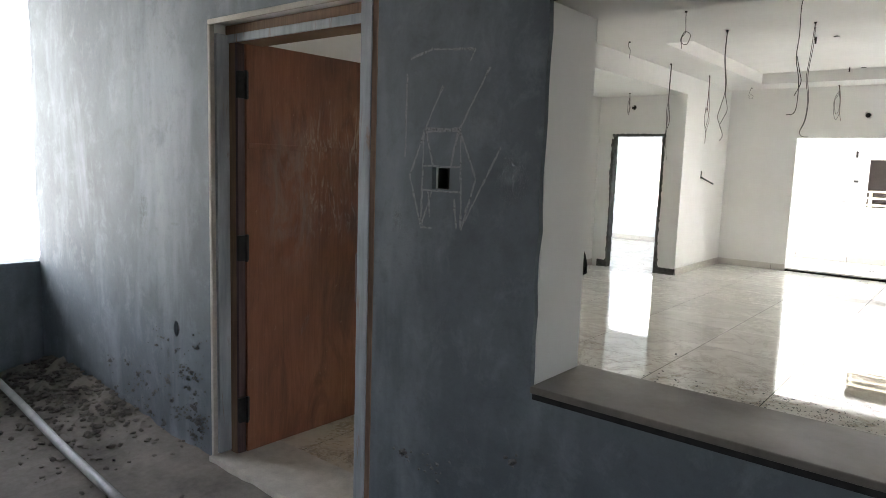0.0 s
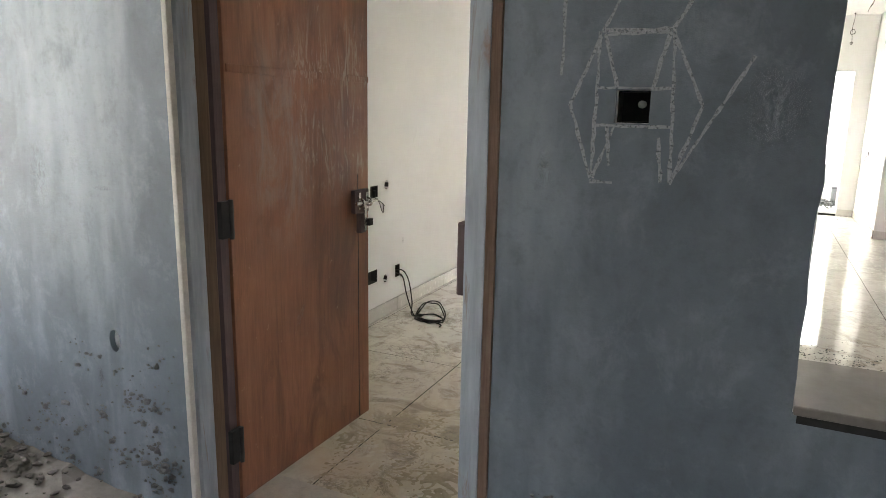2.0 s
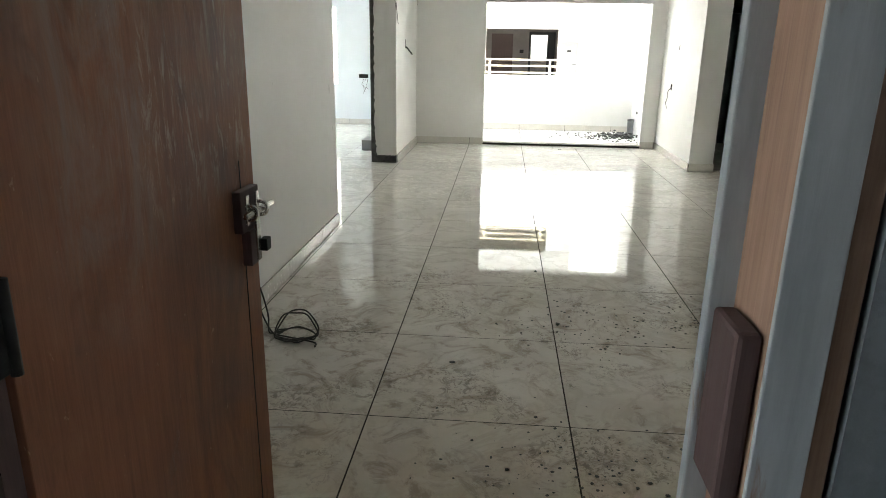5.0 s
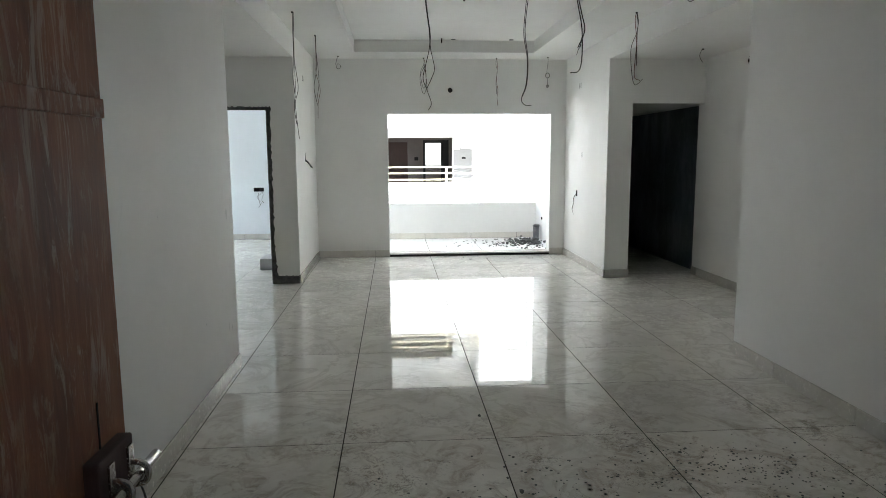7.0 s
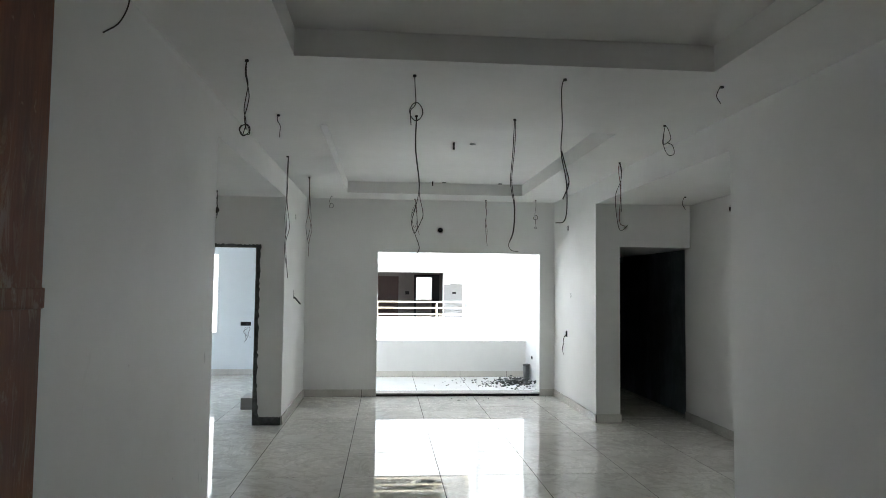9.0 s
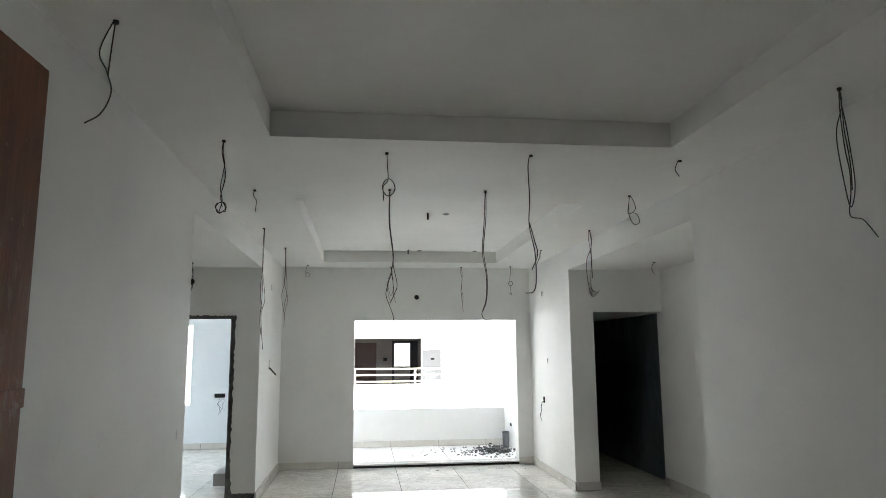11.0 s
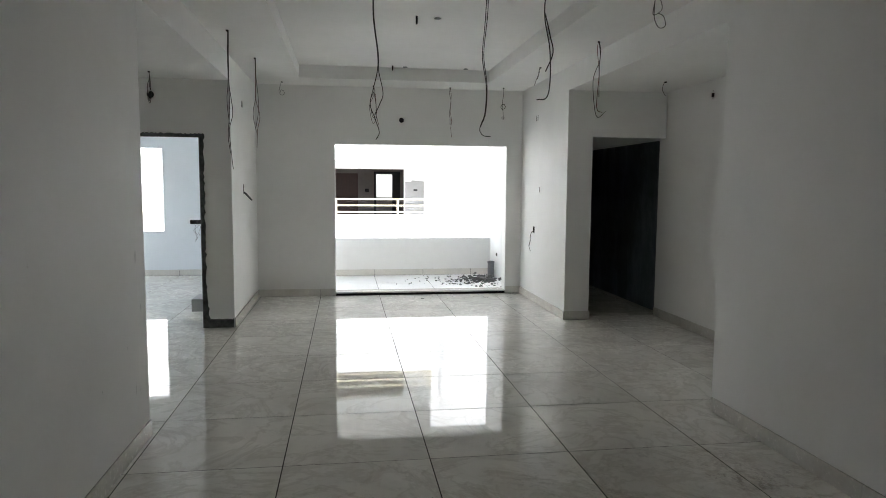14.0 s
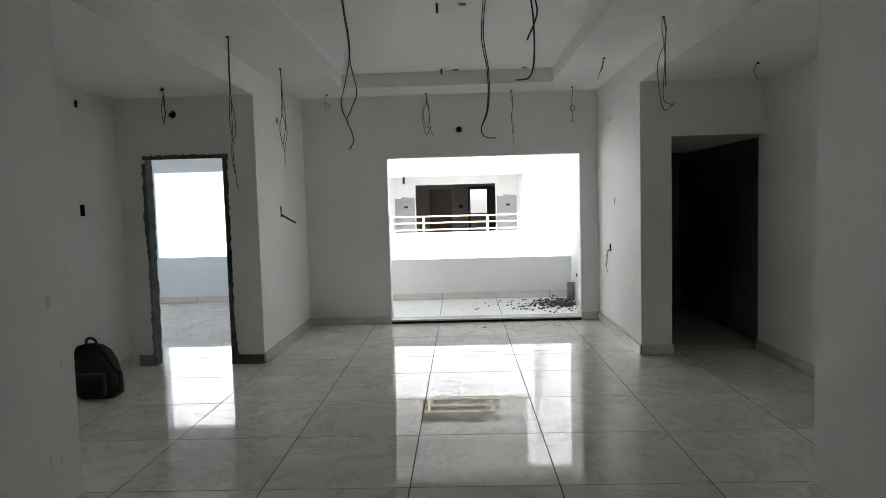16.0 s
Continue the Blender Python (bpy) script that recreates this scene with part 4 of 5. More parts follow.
wire_bundle((-2.90, 10.4, 0.87), [[(0, 0.03, 0), (0.02, -0.02, -0.05), (-0.05, -0.03, -0.12), (0.02, -0.03, -0.2), (-0.03, -0.02, -0.3)], [(0, 0.03, 0), (0.06, -0.02, -0.06), (0.03, -0.03, -0.16), (0.07, -0.03, -0.22)], [(0, 0.03, 0), (-0.03, -0.02, -0.08), (0.0, -0.02, -0.26)]], WW, "wires from wall boxes")
bm = bmesh.new()
tube(bm, smooth_path([(XL - 0.01, 6.92, 1.43), (XL + 0.012, 7.0, 1.405), (XL + 0.014, 7.25, 1.36), (XL + 0.014, 7.45, 1.325)], 5), 0.011, 8)
tagged(part("cable_stub", bm, BLACK, smooth=True), "thick black cable stub sagging from a wall box", "cable")

# cable coil on the floor
cable = thing("cable_coil", "thin black cable coiled on the floor and leading into the wall", "cable", at=(-1.30, 0.69, 0.0))
cr = random.Random(3)
pts = [(-0.36, 0.13, 0.29), (-0.28, 0.12, 0.30), (-0.20, 0.06, 0.25), (-0.14, 0.0, 0.12), (-0.13, -0.02, 0.03)]
for k in range(44):
    a = 2.6 + 2 * math.pi * k / 10.5
    rx, ry = 0.105 * cr.uniform(0.8, 1.1), 0.08 * cr.uniform(0.75, 1.1)
    lift = 0.10 * max(0.0, math.sin(a)) if 16 < k < 36 else 0.0
    pts.append((rx * math.cos(a), ry * math.sin(a), 0.008 + 0.02 * cr.random() + lift))
pts += [(0.10, -0.06, 0.01), (0.125, -0.11, 0.008)]
bm = bmesh.new()
tube(bm, smooth_path(pts, 5), 0.0042, 6)
part("coil", bm, WIRE, cable, smooth=True)
bm = bmesh.new()
tube(bm, smooth_path([(-0.36, 0.15, 0.27), (-0.27, 0.10, 0.26), (-0.2, 0.03, 0.16), (-0.14, 0.0, 0.05), (-0.08, -0.03, 0.012), (0.03, -0.07, 0.01)], 6), 0.0042, 6)
part("tail", bm, WIRE, cable, smooth=True)

# ---- rough mortar round the bedroom doorway ----
mr_ = random.Random(8)


def ragged(name, axis, face, out, pairs, label):
    """A strip of raw mortar, 5 mm proud, between two ragged lines given as (u, v) pairs."""
    bm = bmesh.new()
    rows = []
    for (a, b) in pairs:
        row = []
        for c in (face, face + out):
            for u, v in (a, b):
                row.append(bm.verts.new((c, u, v) if axis == "x" else (u, c, v)))
        rows.append(row)
    for p, q in zip(rows, rows[1:]):
        for i, j in ((0, 1), (1, 3), (3, 2), (2, 0)):
            bm.faces.new((p[i], p[j], q[j], q[i]))
    bm.faces.new((rows[0][0], rows[0][1], rows[0][3], rows[0][2]))
    bm.faces.new((rows[-1][0], rows[-1][1], rows[-1][3], rows[-1][2]))
    return structure(name, bm, MORTAR, label, "trim")


R = mr_.uniform
LBL = "raw grey mortar round the unframed doorway"
NS = 60
ragged("trim_mortar_right", "y", YP, -0.006, [((BX1 - 0.006, z), (BX1 + 0.030 + R(0, 0.018) + 0.04 * max(0, 1 - z / 0.5) ** 2 + 0.03 * max(0, z - 1.75), z)) for z in [0.0 + 2.03 * k / NS for k in range(NS + 1)]], LBL)
ragged("trim_mortar_left", "y", YP, -0.006, [((BX0 + 0.006, z), (BX0 - 0.012 - R(0, 0.016) - (0.03 if z < 0.12 else 0.0) - (0.02 * R(0.3, 1) if z > 1.2 else 0), z)) for z in [0.0 + 1.96 * k / NS for k in range(NS + 1)]], LBL)
ragged("trim_mortar_top", "y", YP, -0.0065, [((x, BZ - 0.006), (x, BZ + 0.022 + R(0, 0.018))) for x in [BX0 - 0.02 + (BX1 - BX0 + 0.06) * k / NS for k in range(NS + 1)]], LBL)
ragged("trim_mortar_foot", "y", YP, -0.008, [((x, 0.0), (x, 0.085 + R(0, 0.012))) for x in [BX1 + 0.05 + (XL - BX1 - 0.055) * k / 30 for k in range(31)]], LBL)
ragged("trim_mortar_foot_left", "y", YP, -0.008, [((x, 0.0), (x, 0.10 + R(0, 0.012))) for x in [BX0 - 0.16 + 0.14 * k / 20 for k in range(21)]], LBL)
for x in (BX0, BX1):
    s = 1 if x == BX0 else -1
    ragged("trim_mortar_reveal", "x", x, s * 0.006, [((YP, z), (YP + 0.13 + R(-0.02, 0.015), z)) for z in [0.0 + 2.0 * k / 40 for k in range(41)]], LBL)
box_bm = bmesh.new()
box(box_bm, -2.28, -2.03, 7.05, 7.45, 0.0, 0.15, bevel=0.006)
tagged(part("concrete_block", box_bm, PATCHG), "small pale grey concrete block on the bedroom floor", "block")

# ---- backpack ----
pack = thing("backpack", "black nylon backpack leaning against the wall on the floor", "backpack", at=(-2.70, 5.08, 0.0))
bm = bmesh.new()
sec = [(0.0, 0.15, 0.10, 0.0), (0.02, 0.17, 0.115, 0.0), (0.15, 0.175, 0.12, -0.01), (0.28, 0.165, 0.11, -0.025), (0.37, 0.14, 0.09, -0.045), (0.42, 0.10, 0.06, -0.06), (0.435, 0.05, 0.03, -0.065)]
rings = []
for z, a, b, sh in sec:
    ring = []
    for k in range(24):
        t = 2 * math.pi * k / 24
        c, s = math.cos(t), math.sin(t)
        p = 0.6
        ring.append(bm.verts.new((sh + a * math.copysign(abs(c) ** p, c) + 0.006 * noise.noise((c * 2, s * 2, z * 14)), b * math.copysign(abs(s) ** p, s) + 0.01 * noise.noise((c * 3, s * 3, z * 20 + 7)), z)))
    rings.append(ring)
for p, q in zip(rings, rings[1:]):
    for k in range(24):
        bm.faces.new((p[k], p[(k + 1) % 24], q[(k + 1) % 24], q[k]))
bm.faces.new(rings[0][::-1])
bm.faces.new(rings[-1])
part("body", bm, FABRIC, pack, smooth=True)
bm = bmesh.new()
box(bm, -0.12, 0.12, -0.165, -0.10, 0.03, 0.22, bevel=0.025)
part("front_pocket", bm, FABRIC, pack, smooth=True)
bm = bmesh.new()
tube(bm, smooth_path([(-0.10, 0.0, 0.425), (-0.09, 0.0, 0.47), (-0.055, 0.0, 0.48), (-0.02, 0.0, 0.46), (-0.01, 0, 0.42)], 6), 0.011, 8)
part("handle", bm, FABRIC, pack, smooth=True)
bm = bmesh.new()
tube(bm, smooth_path([(0.04, -0.05, 0.40), (0.13, -0.10, 0.34), (0.19, -0.11, 0.24), (0.225, -0.11, 0.21), (0.22, -0.11, 0.08), (0.17, -0.10, 0.06)], 6), 0.012, 8)
part("strap", bm, FABRIC, pack, smooth=True)

# ---- balcony things ----
pipe = thing("drain_pipe_stub", "grey plastic drain pipe stub standing on the balcony floor", "pipe", at=(1.86, 9.35, ZB))
bm = bmesh.new()
tube(bm, [(0, 0, 0), (0, 0, 0.25)], 0.052, 24)
part("pipe", bm, PVC, pipe, smooth=True)
bm = bmesh.new()
tube(bm, [(0, 0, 0.235), (0, 0, 0.262)], 0.058, 24)
part("collar", bm, PVC, pipe, smooth=True)
# flat near-black disc stands for the shaded inside of the pipe
bm = bmesh.new()
tube(bm, [(0, 0, 0.2615), (0, 0, 0.2635)], 0.045, 20)
part("bore_shade", bm, CAVITY, pipe, "dark disc for the shade in the bore")
dr = random.Random(21)
bm = bmesh.new()
for k in range(230):
    t = dr.random()
    x = 1.85 - abs(dr.gauss(0, 0.55))
    y = 8.95 + dr.gauss(0, 0.28)
    if x < OX0 or not 8.3 < y < 9.7:
        continue
    lump(bm, x, y, ZB + 0.006, dr.uniform(0.006, 0.02) * (1.4 if x > 1.3 else 1), dr)
for k in range(90):
    lump(bm, 1.62 + dr.gauss(0, 0.13), 9.0 + dr.gauss(0, 0.17), ZB + 0.02 + abs(dr.gauss(0, 0.02)), dr.uniform(0.014, 0.04), dr)
tagged(part("balcony_rubble", bm, MORTAR), "loose grey rubble and chips scattered on the balcony tiles", "rubble", kind="stuff")
bm = bmesh.new()
for k in range(40):
    lump(bm, 0.4 + dr.random() * 1.5, 7.65 + dr.random() * 0.35, 0.006, dr.uniform(0.004, 0.011), dr)
for k in range(800):
    c = dr.choice(((1.25, 1.1, 0.22, 0.16), (1.62, 0.72, 0.18, 0.10), (0.95, 1.25, 0.25, 0.12), (0.2, 1.0, 0.3, 0.25), (0.1, -0.3, 0.3, 0.2)))
    x, y = c[0] + dr.gauss(0, c[2]), c[1] + dr.gauss(0, c[3])
    if x < 1.95 and y > -1.2:
        lump(bm, x, y, 0.0025, dr.uniform(0.0025, 0.0075), dr, 0.5)
for x, y in ((1.22, 0.62), (0.03, 1.02), (-0.05, 1.9), (-0.5, 0.5), (0.6, 0.2)):
    lump(bm, x, y, 0.006, 0.014, dr)
tagged(part("floor_grit", bm, MORTAR), "dark grit and crumbs on the floor tiles", "grit", kind="stuff")

bm = bmesh.new()
sg = {}
SN = 190
for i in range(SN + 1):
    for j in range(SN + 1):
        x, y = -0.98 + 0.85 * i / SN, -1.39 + 1.1 * j / SN
        edge = max(0.0, 1 - ((x + 0.58) / 0.38) ** 2 - ((y + 0.98) / 0.5) ** 2)
        bend = 0.05 * noise.noise((x * 6, y * 6, 4))
        ripple = 1 - 2.2 * abs(noise.noise(((x + bend) * 26, (y - bend) * 34, 6)))
        h = 0.6 * ripple + 0.7 * noise.noise((x * 5, y * 5, 2)) + 0.3 * noise.noise((x * 60, y * 60, 9)) - 0.25
        sg[i, j] = bm.verts.new((x, y, 0.007 * h * min(1, edge * 2.5) - 0.0015 - (0.004 if edge == 0 else 0)))
for i in range(SN):
    for j in range(SN):
        q = (sg[i, j], sg[i + 1, j], sg[i + 1, j + 1], sg[i, j + 1])
        if max(v.co.z for v in q) > -0.0005:
            bm.faces.new(q)
for v in [v for v in bm.verts if not v.link_faces]:
    bm.verts.remove(v)
tagged(part("sand_patch", bm, SAND, smooth=True), "thin ridges of spilt sand trodden over the floor inside the door", "sand", kind="stuff")
scuffs = thing("wall_scuffs", "dark scuff marks rubbed on the white wall", "marks", at=(XL, 0, 0))
for y, z, a, b in ((2.72, 0.36, 0.012, 0.05), (2.80, 0.33, 0.008, 0.035), (2.60, 0.62, 0.01, 0.015), (2.2, 0.5, 0.012, 0.012), (1.5, 1.2, 0.01, 0.012), (2.85, 0.8, 0.012, 0.03), (2.78, 1.1, 0.03, 0.05), (0.9, 0.5, 0.02, 0.03)):
    bm = bmesh.new()
    bm.faces.new([bm.verts.new((0, math.cos(t), math.sin(t))) for t in [k * math.pi / 10 for k in range(20)]])
    ob = part("scuff", bm, SCUFF, scuffs)
    ob.location, ob.scale = (0.0016, y, z), (1, a, b)

# ---- corridor things ----
bm = bmesh.new()
tube(bm, smooth_path([(-3.0, -2.06, 0.02), (-2.4, -2.12, 0.03), (-1.7, -2.18, 0.015), (-0.9, -2.24, 0.01)], 6), 0.022, 14)
tagged(part("conduit_pipe", bm, PVCW, smooth=True), "pale dusty plastic conduit pipe lying on the corridor floor", "pipe")
bm = bmesh.new()
for k in range(800):
    x, y = -2.5 + dr.gauss(0, 0.55), -1.72 - abs(dr.gauss(0, 0.28))
    if x < -3.12 or x > -1.15:
        continue
    heap = 0.20 * math.exp(-((x + 2.75) / 0.75) ** 2) * math.exp(-((y + 1.55) / 0.38) ** 2) + 0.05 * math.exp(-((x + 1.6) / 0.9) ** 2) * math.exp(-((y + 1.65) / 0.22) ** 2)
    lump(bm, x, y, -0.02 + heap * 0.8, dr.uniform(0.005, 0.022) * (1.5 if dr.random() < 0.1 else 1.0), dr)
for k in range(160):
    lump(bm, dr.uniform(-3.0, 2.5), dr.uniform(-3.2, -1.75), -0.025, dr.uniform(0.004, 0.014), dr)
tagged(part("corridor_rubble", bm, RUBBLE), "clods of sand and rubble heaped along the grey wall", "rubble", kind="stuff")
bm = bmesh.new()
spots = [(-1.13 - abs(dr.gauss(0, 0.45)), 0.04 + abs(dr.gauss(0, 0.2)), dr.uniform(0.015, 0.06)) for k in range(46)]
spots += [(0.222, 0.418, 0.02), (0.362, 0.40, 0.035), (0.705, 0.532, 0.015), (0.3, 0.15, 0.04), (0.6, 0.2, 0.04), (1.2, 0.3, 0.04)]
for cx, cz, sp in spots:
    lump(bm, cx, YO + 0.001, cz, dr.uniform(0.009, 0.02), dr, 1.0)
    for k in range(dr.randint(5, 16)):
        x, z = cx + dr.gauss(0, sp), cz + dr.gauss(0, sp)
        if -3.1 < x and not DX0 - 0.06 < x < DX1 + 0.08 and z > 0:
            lump(bm, x, YO + 0.002, z, dr.uniform(0.003, 0.009), dr, 1.0)
tagged(part("mortar_splashes", bm, MORTAR), "dark mortar splashes stuck to the grey plaster", "mortar", kind="stuff")

# pale tube added for the bright glint in the square hole
bm = bmesh.new()
tube(bm, [(0.372, YO + 0.06, 1.450), (0.372, YO + 0.12, 1.450)], 0.009, 12)
tagged(part("tube_stub", bm, PVCW, smooth=True), "pale tube standing in for a glint inside the square hole", "conduit")

# chalk drawing round the small square hole
chalk = thing("chalk_drawing", "white chalk lines drawn round the square hole in the grey plaster", "drawing", at=(0.36, YO, 1.444))
ck = random.Random(5)


def stroke(a, b, w=0.009):
    """One chalk line on the plaster, in metres from the middle of the hole."""
    bm = bmesh.new()
    n = max(3, int(math.dist(a, b) / 0.02))
    d = Vector((b[0] - a[0], b[1] - a[1])).normalized()
    prev = None
    for k in range(n + 1):
        t = k / n
        u, v = a[0] + (b[0] - a[0]) * t + ck.uniform(-0.0015, 0.0015), a[1] + (b[1] - a[1]) * t + ck.uniform(-0.0015, 0.0015)
        h = w * ck.uniform(0.25, 0.6)
        row = [bm.verts.new((u - d.y * h, -0.0012, v + d.x * h)), bm.verts.new((u + d.y * h, -0.0012, v - d.x * h))]
        if prev:
            bm.faces.new((prev[0], prev[1], row[1], row[0]))
        prev = row
    part("chalk_line", bm, CHALK, chalk)


for a, b in (((-0.078, 0.167), (0.08, 0.166)), ((-0.075, 0.158), (0.075, 0.161)), ((-0.081, 0.165), (-0.084, -0.165)), ((0.08, 0.165), (0.095, -0.168)),
             ((-0.07, 0.16), (-0.036, 0.042)), ((0.07, 0.16), (0.042, 0.040)), ((-0.083, 0.042), (0.089, 0.040)), ((-0.083, -0.043), (0.091, -0.045)),
             ((-0.078, 0.155), (-0.142, 0.004)), ((-0.142, 0.004), (-0.086, -0.166)), ((0.08, 0.155), (0.15, 0.003)), ((0.15, 0.003), (0.095, -0.168)),
             ((-0.037, -0.045), (-0.081, -0.165)), ((-0.053, -0.045), (-0.044, -0.135)), ((-0.086, -0.174), (-0.032, -0.175)), ((0.062, -0.067), (0.075, -0.168)),
             ((0.245, 0.108), (0.093, -0.171)), ((-0.076, 0.167), (0.0, 0.31)), ((0.076, 0.166), (0.19, 0.36)),
             ((-0.15, 0.41), (-0.05, 0.435)), ((-0.05, 0.435), (0.13, 0.42)), ((0.13, 0.42), (0.11, 0.385)), ((-0.165, 0.36), (-0.167, 0.07))):
    stroke(a, b)
chb = thing("chalk_smudges", "pale chalk smudges rubbed on the grey plaster", "smudge", at=(0.033, YO, -0.024))
for cx, cz, rx, rz in ((0.62, 1.475, 0.075, 0.095), (0.13, 1.32, 0.03, 0.06), (-1.43, 1.168, 0.06, 0.012), (-1.52, 0.466, 0.022, 0.05), (-1.75, 1.2, 0.07, 0.16)):
    bm = bmesh.new()
    vs = [bm.verts.new((math.cos(a), 0, math.sin(a))) for a in [i * math.pi / 12 for i in range(24)]]
    bm.faces.new(vs)
    ob = part("smudge", bm, SMUDGE, chb)
    ob.location, ob.scale = (cx, -0.0016, cz), (rx, 1, rz)

# ---- house across the yard ----
house = thing("opposite_house", "white painted block across the yard with an open balcony", "building", at=(0, 19.5, 0))
def hp(name, bm, mat, label="", parent=house):
    bmesh.ops.translate(bm, vec=(0, -19.5, 0), verts=bm.verts)
    return part(name, bm, mat, parent, label)
ST = 3.12  # storey height
hp("wall", panel("y", 19.5, 19.7, rect(-14, 16, -6, 9.4), [rect(-1.035, 1.33, -0.1, 2.028), rect(3.74, 3.775, 0.0, 2.2), rect(-1.035, 1.33, ST - 0.1, ST + 2.028), rect(3.74, 3.775, ST, ST + 2.2)]), FACADE)
for z in (0.0, ST):
    slot = bmesh.new()
    box(slot, 3.6, 3.9, 19.705, 19.75, z - 0.1, z + 2.3)
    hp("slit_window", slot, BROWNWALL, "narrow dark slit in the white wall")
    hp("parapet", panel("y", 17.8, 17.95, rect(-1.85, 2.2, z - (0.9 if z else 0.2), z + 0.70)), FACADE, "white balcony parapet")
    hp("balcony_slab", panel("z", z - 0.2, z, rect(-1.85, 2.2, 17.951, 19.499)), FACADE, "balcony slab")
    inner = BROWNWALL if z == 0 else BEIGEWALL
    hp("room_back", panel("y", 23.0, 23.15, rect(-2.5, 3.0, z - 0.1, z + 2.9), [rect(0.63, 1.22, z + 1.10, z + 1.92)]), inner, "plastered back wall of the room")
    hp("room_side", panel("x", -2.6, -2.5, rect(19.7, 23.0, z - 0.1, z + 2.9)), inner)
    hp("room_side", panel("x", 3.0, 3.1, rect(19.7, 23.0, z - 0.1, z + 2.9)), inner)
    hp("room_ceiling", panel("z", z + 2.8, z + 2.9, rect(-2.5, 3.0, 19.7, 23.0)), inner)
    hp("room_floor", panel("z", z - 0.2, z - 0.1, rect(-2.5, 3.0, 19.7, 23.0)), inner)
hp("balcony_slab", panel("z", 2 * ST - 0.2, 2 * ST, rect(-1.85, 2.2, 17.8, 19.499)), FACADE, "balcony slab")
hp("side_wall", panel("x", 2.0, 2.2, rect(17.951, 19.499, 0.0, ST - 0.9)), FACADE)
hp("side_wall", panel("x", -1.85, -1.65, rect(17.951, 19.499, 0.0, ST - 0.9)), FACADE)
hp("side_wall", panel("x", 2.0, 2.2, rect(17.951, 19.499, ST, 2 * ST - 0.2)), FACADE)
hp("side_fascia", panel("x", 2.0, 2.2, rect(17.951, 19.499, ST - 0.9, ST - 0.2)), FACADE)
hp("side_fascia", panel("x", -1.85, -1.65, rect(17.951, 19.499, ST - 0.9, ST - 0.2)), FACADE)
hp("side_wall", panel("x", -1.85, -1.65, rect(17.951, 19.499, ST, 2 * ST - 0.2)), FACADE)
hp("lower_wall", panel("y", 17.8, 17.95, rect(-1.85, 2.2, -6, -0.2)), FACADE)
bm = bmesh.new()
box(bm, -0.78, -0.02, 22.93, 22.995, -0.1, 1.95)
hp("room_door", bm, BROWNDOOR, "dark brown closed door")
bm = panel("y", 22.9, 22.995, rect(0.55, 1.48, 0.0, 2.02), [rect(0.63, 1.2, 0.1, 1.92)])
hp("window_frame", bm, BLACK, "dark window frame")
for u0, u1, lab in ((-1.64, -1.06, ""), (1.36, 1.94, "")):
    bm = panel("y", 19.485, 19.499, [(u0, 0.0), (u1, 0.0), (u1, 1.66), (u0 + 0.2, 1.69), (u0 + 0.19, 1.64), (u0, 1.65)])
    pg = hp("plaster_patch", bm, PATCHG, "grey unpainted plaster patch")
    # solid block, coloured near-black for the shade inside an outlet
    bm = bmesh.new()
    box(bm, u0 + 0.26, u0 + 0.38, 19.475, 19.484, 1.36, 1.42)
    hp("outlet_box", bm, CAVITY, "solid dark block for the shade in an open outlet box", pg)
# more outlets as solid blocks, their inner shade put into the colour
for x, z, w, h in ((-0.40, 2.33, 0.03, 0.05), (-1.36, 2.2, 0.03, 0.12), (1.45, 2.41, 0.02, 0.02), (1.58, 2.41, 0.03, 0.03), (0.30, 1.35, 0.07, 0.06)):
    bm = bmesh.new()
    box(bm, x - w, x + w, 19.47, 19.499, z - h, z + h, bevel=0.004)
    if z < 2:
        bmesh.ops.translate(bm, vec=(0, 3.46, 0), verts=bm.verts)
    hp("outlet_box", bm, CAVITY, "solid dark block for the shade in an open outlet box")
rail = thing("balcony_railing", "cream painted metal railing on the opposite parapet", "railing", "railings of the opposite house", at=(0, 17.87, 0.70))
for z in (0.075, 0.26, 0.435):
    boxpart("rail", (-1.62, 1.98, -0.02, 0.02, z - 0.02, z + 0.02), RAIL, rail, bevel=0.004)
for x in (-1.58, -0.72, 1.01, 1.94):
    boxpart("post", (x - 0.03, x + 0.03, -0.018, 0.018, 0.0, 0.415), RAIL, rail, bevel=0.004)
copy_thing(rail, pose(0, 17.87, ST + 0.70))

# ---- skirting ----
def skirting(name, axis, face, out, u0, u1, z0=0.0, h=0.1):
    """Skirting tiles 0.8 m long with open joints, on the tile grid."""
    base = tagged(new(name), "pale tile skirting", "skirting", kind="structure")
    cuts = [u0] + [0.8 * k for k in range(-8, 16) if u0 + 0.02 < 0.8 * k < u1 - 0.02] + [u1]
    c0, c1 = sorted((face, face + out * 0.004))
    d = (c0, c1, u0 + 0.003, u1 - 0.003) if axis == "x" else (u0 + 0.003, u1 - 0.003, c0, c1)
    boxpart("mortar_back", (*d, z0 + 0.001, z0 + h - 0.003), GROUT, base, "dark mortar behind the skirting")
    for a, b in zip(cuts, cuts[1:]):
        c0, c1 = sorted((face + out * 0.0045, face + out * 0.014))
        d = (c0, c1, a + 0.0025, b - 0.0025) if axis == "x" else (a + 0.0025, b - 0.0025, c0, c1)
        boxpart("skirting_tile", (*d, z0 + 0.004, z0 + h), SKIRT, base, bevel=0.0015)


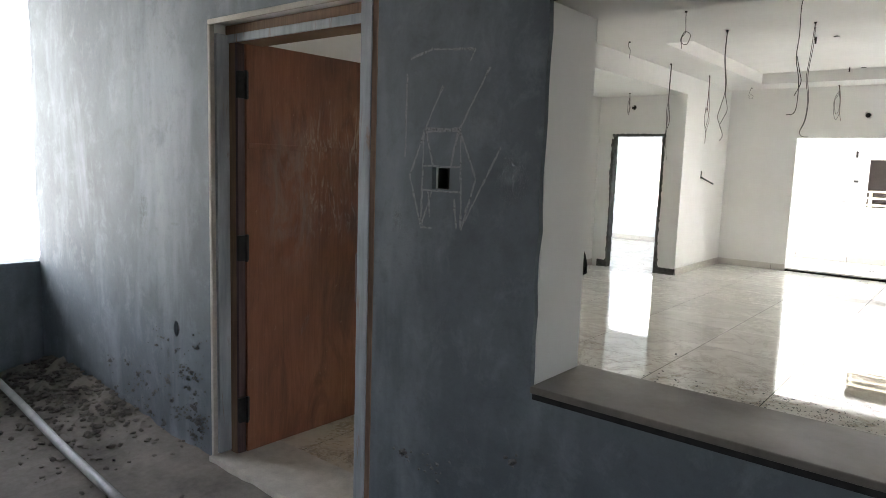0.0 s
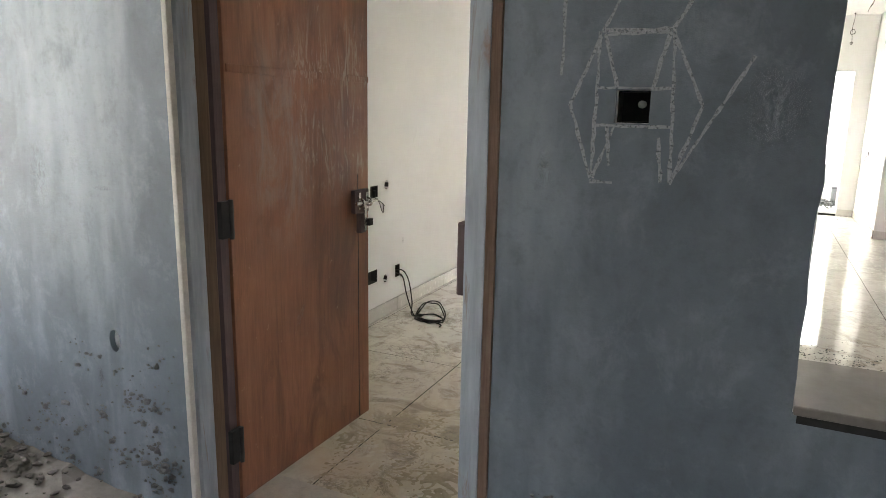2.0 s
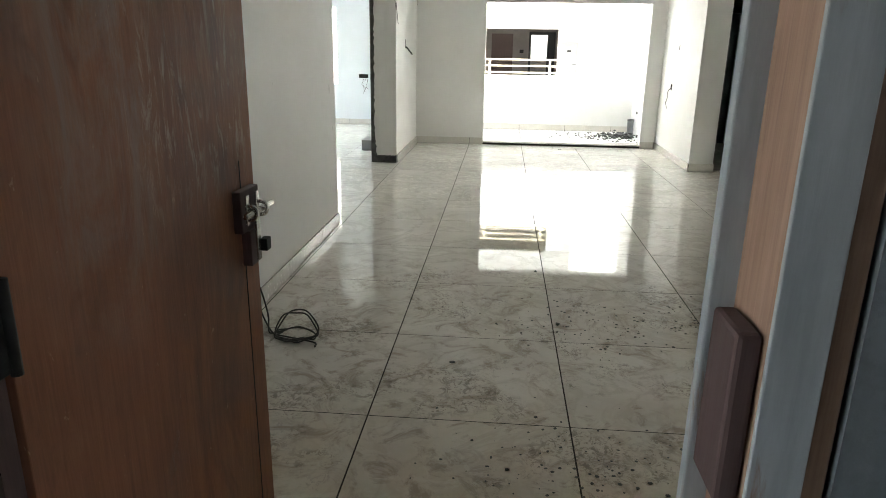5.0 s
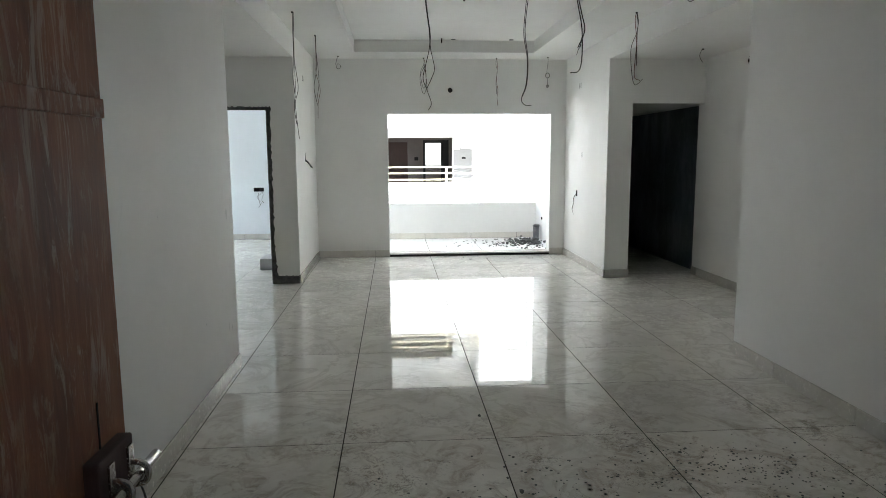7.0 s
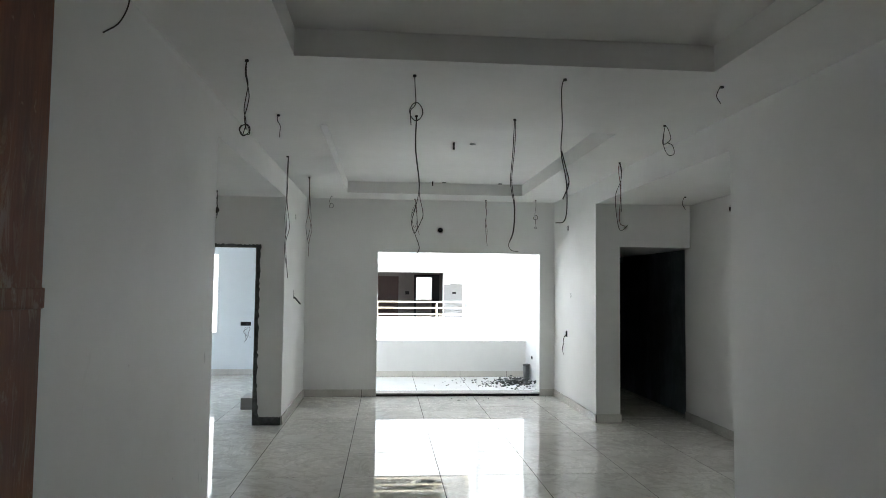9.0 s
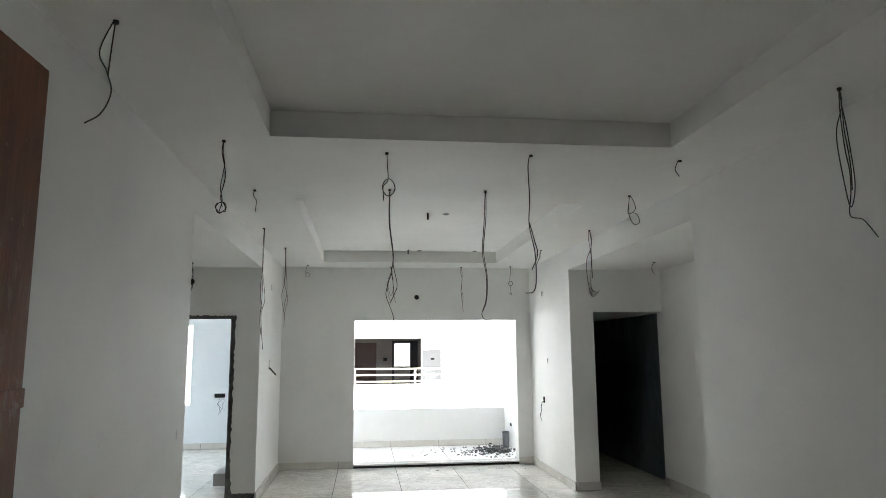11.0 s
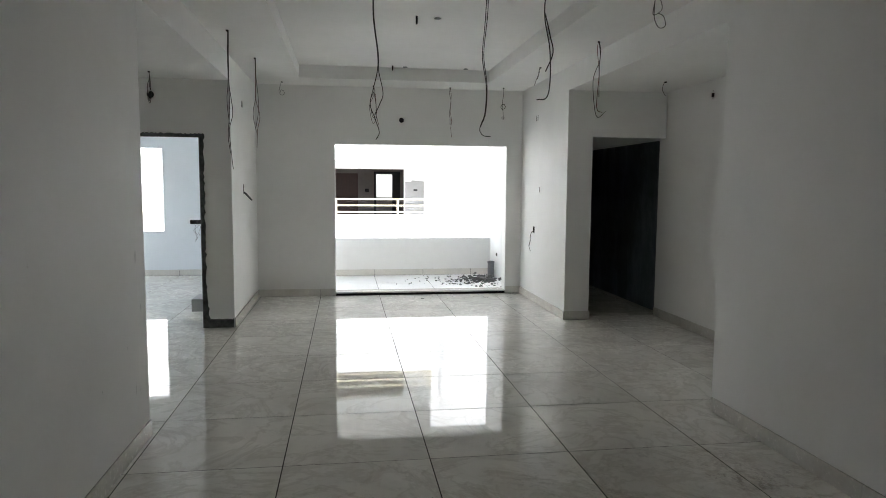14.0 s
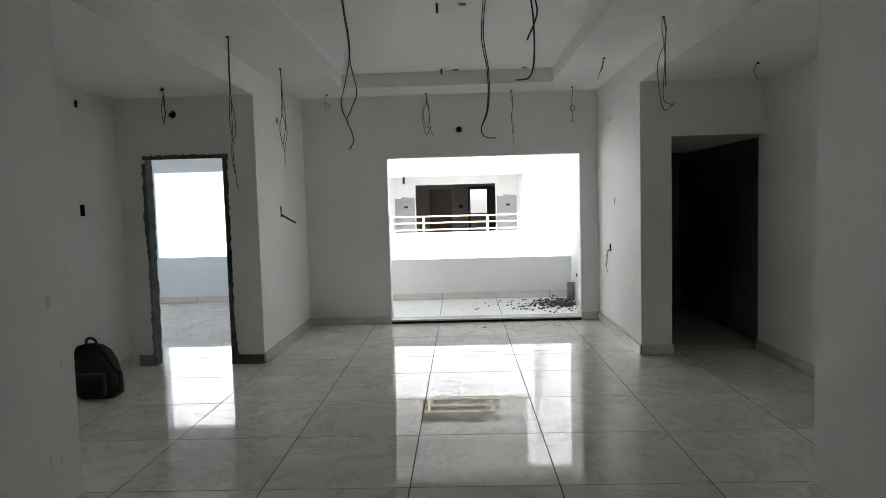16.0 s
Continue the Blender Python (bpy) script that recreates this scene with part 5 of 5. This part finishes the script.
skirting("baseboard_left", "x", XL, 1, YI, YE)
skirting("baseboard_right", "x", XR, -1, YI, YE - 0.01)
skirting("baseboard_left_far", "x", XL, 1, YP, YF)
skirting("baseboard_right_far", "x", XR, -1, YP - 0.012, YF)
skirting("baseboard_pier", "y", YP, -1, XR + 0.001, 2.302)
skirting("baseboard_far_left", "y", YF, -1, XL + 0.013, OX0)
skirting("baseboard_far_right", "y", YF, -1, OX1, XR - 0.013)
skirting("baseboard_right_recess", "x", RR, -1, YE + 0.01, YP - 0.002)
skirting("baseboard_passage_jamb", "x", PX, -1, YP + 0.002, YP + 0.148)
skirting("baseboard_left_recess", "x", RL, 1, YE + 0.01, YP)
skirting("baseboard_bedroom", "y", 10.4, -1, -5.2, -1.78)
skirting("baseboard_balcony", "y", 9.75, -1, -1.48, 1.93, ZB, 0.1)
skirting("baseboard_entrance_left", "y", YI, 1, XL + 0.013, DX0 - 0.05)

# ---- floor tiles ----
structure("floor_bed", panel("z", -0.15, -0.0014, rect(-5.2, 3.3, YI - 0.26, 10.4)), GROUT, "dark mortar bed under the tiles", "floor")
def tiles(name, regions, z, label, mat):
    full = None
    base = tagged(new(name), label, "floor", kind="structure")
    G = 0.003
    for x0, x1, y0, y1 in regions:
        for i in range(-8, 6):
            for j in range(-3, 15):
                a0, a1, b0, b1 = max(0.8 * i, x0), min(0.8 * i + 0.8, x1), max(0.8 * j, y0), min(0.8 * j + 0.8, y1)
                if a1 - a0 < 0.01 or b1 - b0 < 0.01:
                    continue
                whole = a1 - a0 > 0.799 and b1 - b0 > 0.799
                w, d = a1 - a0, b1 - b0
                if whole and full is not None:
                    me = full
                else:
                    bm = bmesh.new()
                    box(bm, G, w - G, G, d - G, -0.0135, 0.0)
                    top = [e for e in bm.edges if all(v.co.z > -0.001 for v in e.verts)]
                    bmesh.ops.bevel(bm, geom=top, offset=0.0008, segments=1, affect="EDGES")
                    me = mesh_of(bm, mat, name="tile")
                    if whole:
                        full = me
                ob = new("tile", me)
                ob.location = (a0, b0, z)
                ob.parent = base
    return base


tiles("floor", [(XL - 0.06, XR + 0.06, YI, 2.4), (RL, RR, 2.4, YP + 0.15), (-5.2, XR + 0.06, YP + 0.15, 8.0), (XL - 0.06, XR, 8.0, YF), (-5.2, XL - 0.06, 8.0, 10.4), (2.29, 3.30, YP + 0.15, 9.0)], 0.0, "polished pale marble tiles, dusty and trodden near the door", TILE)
tiles("balcony_floor", [(-1.48, 1.93, YF + 0.2, 9.75)], ZB, "pale balcony tiles under scattered rubble", BALCONY)
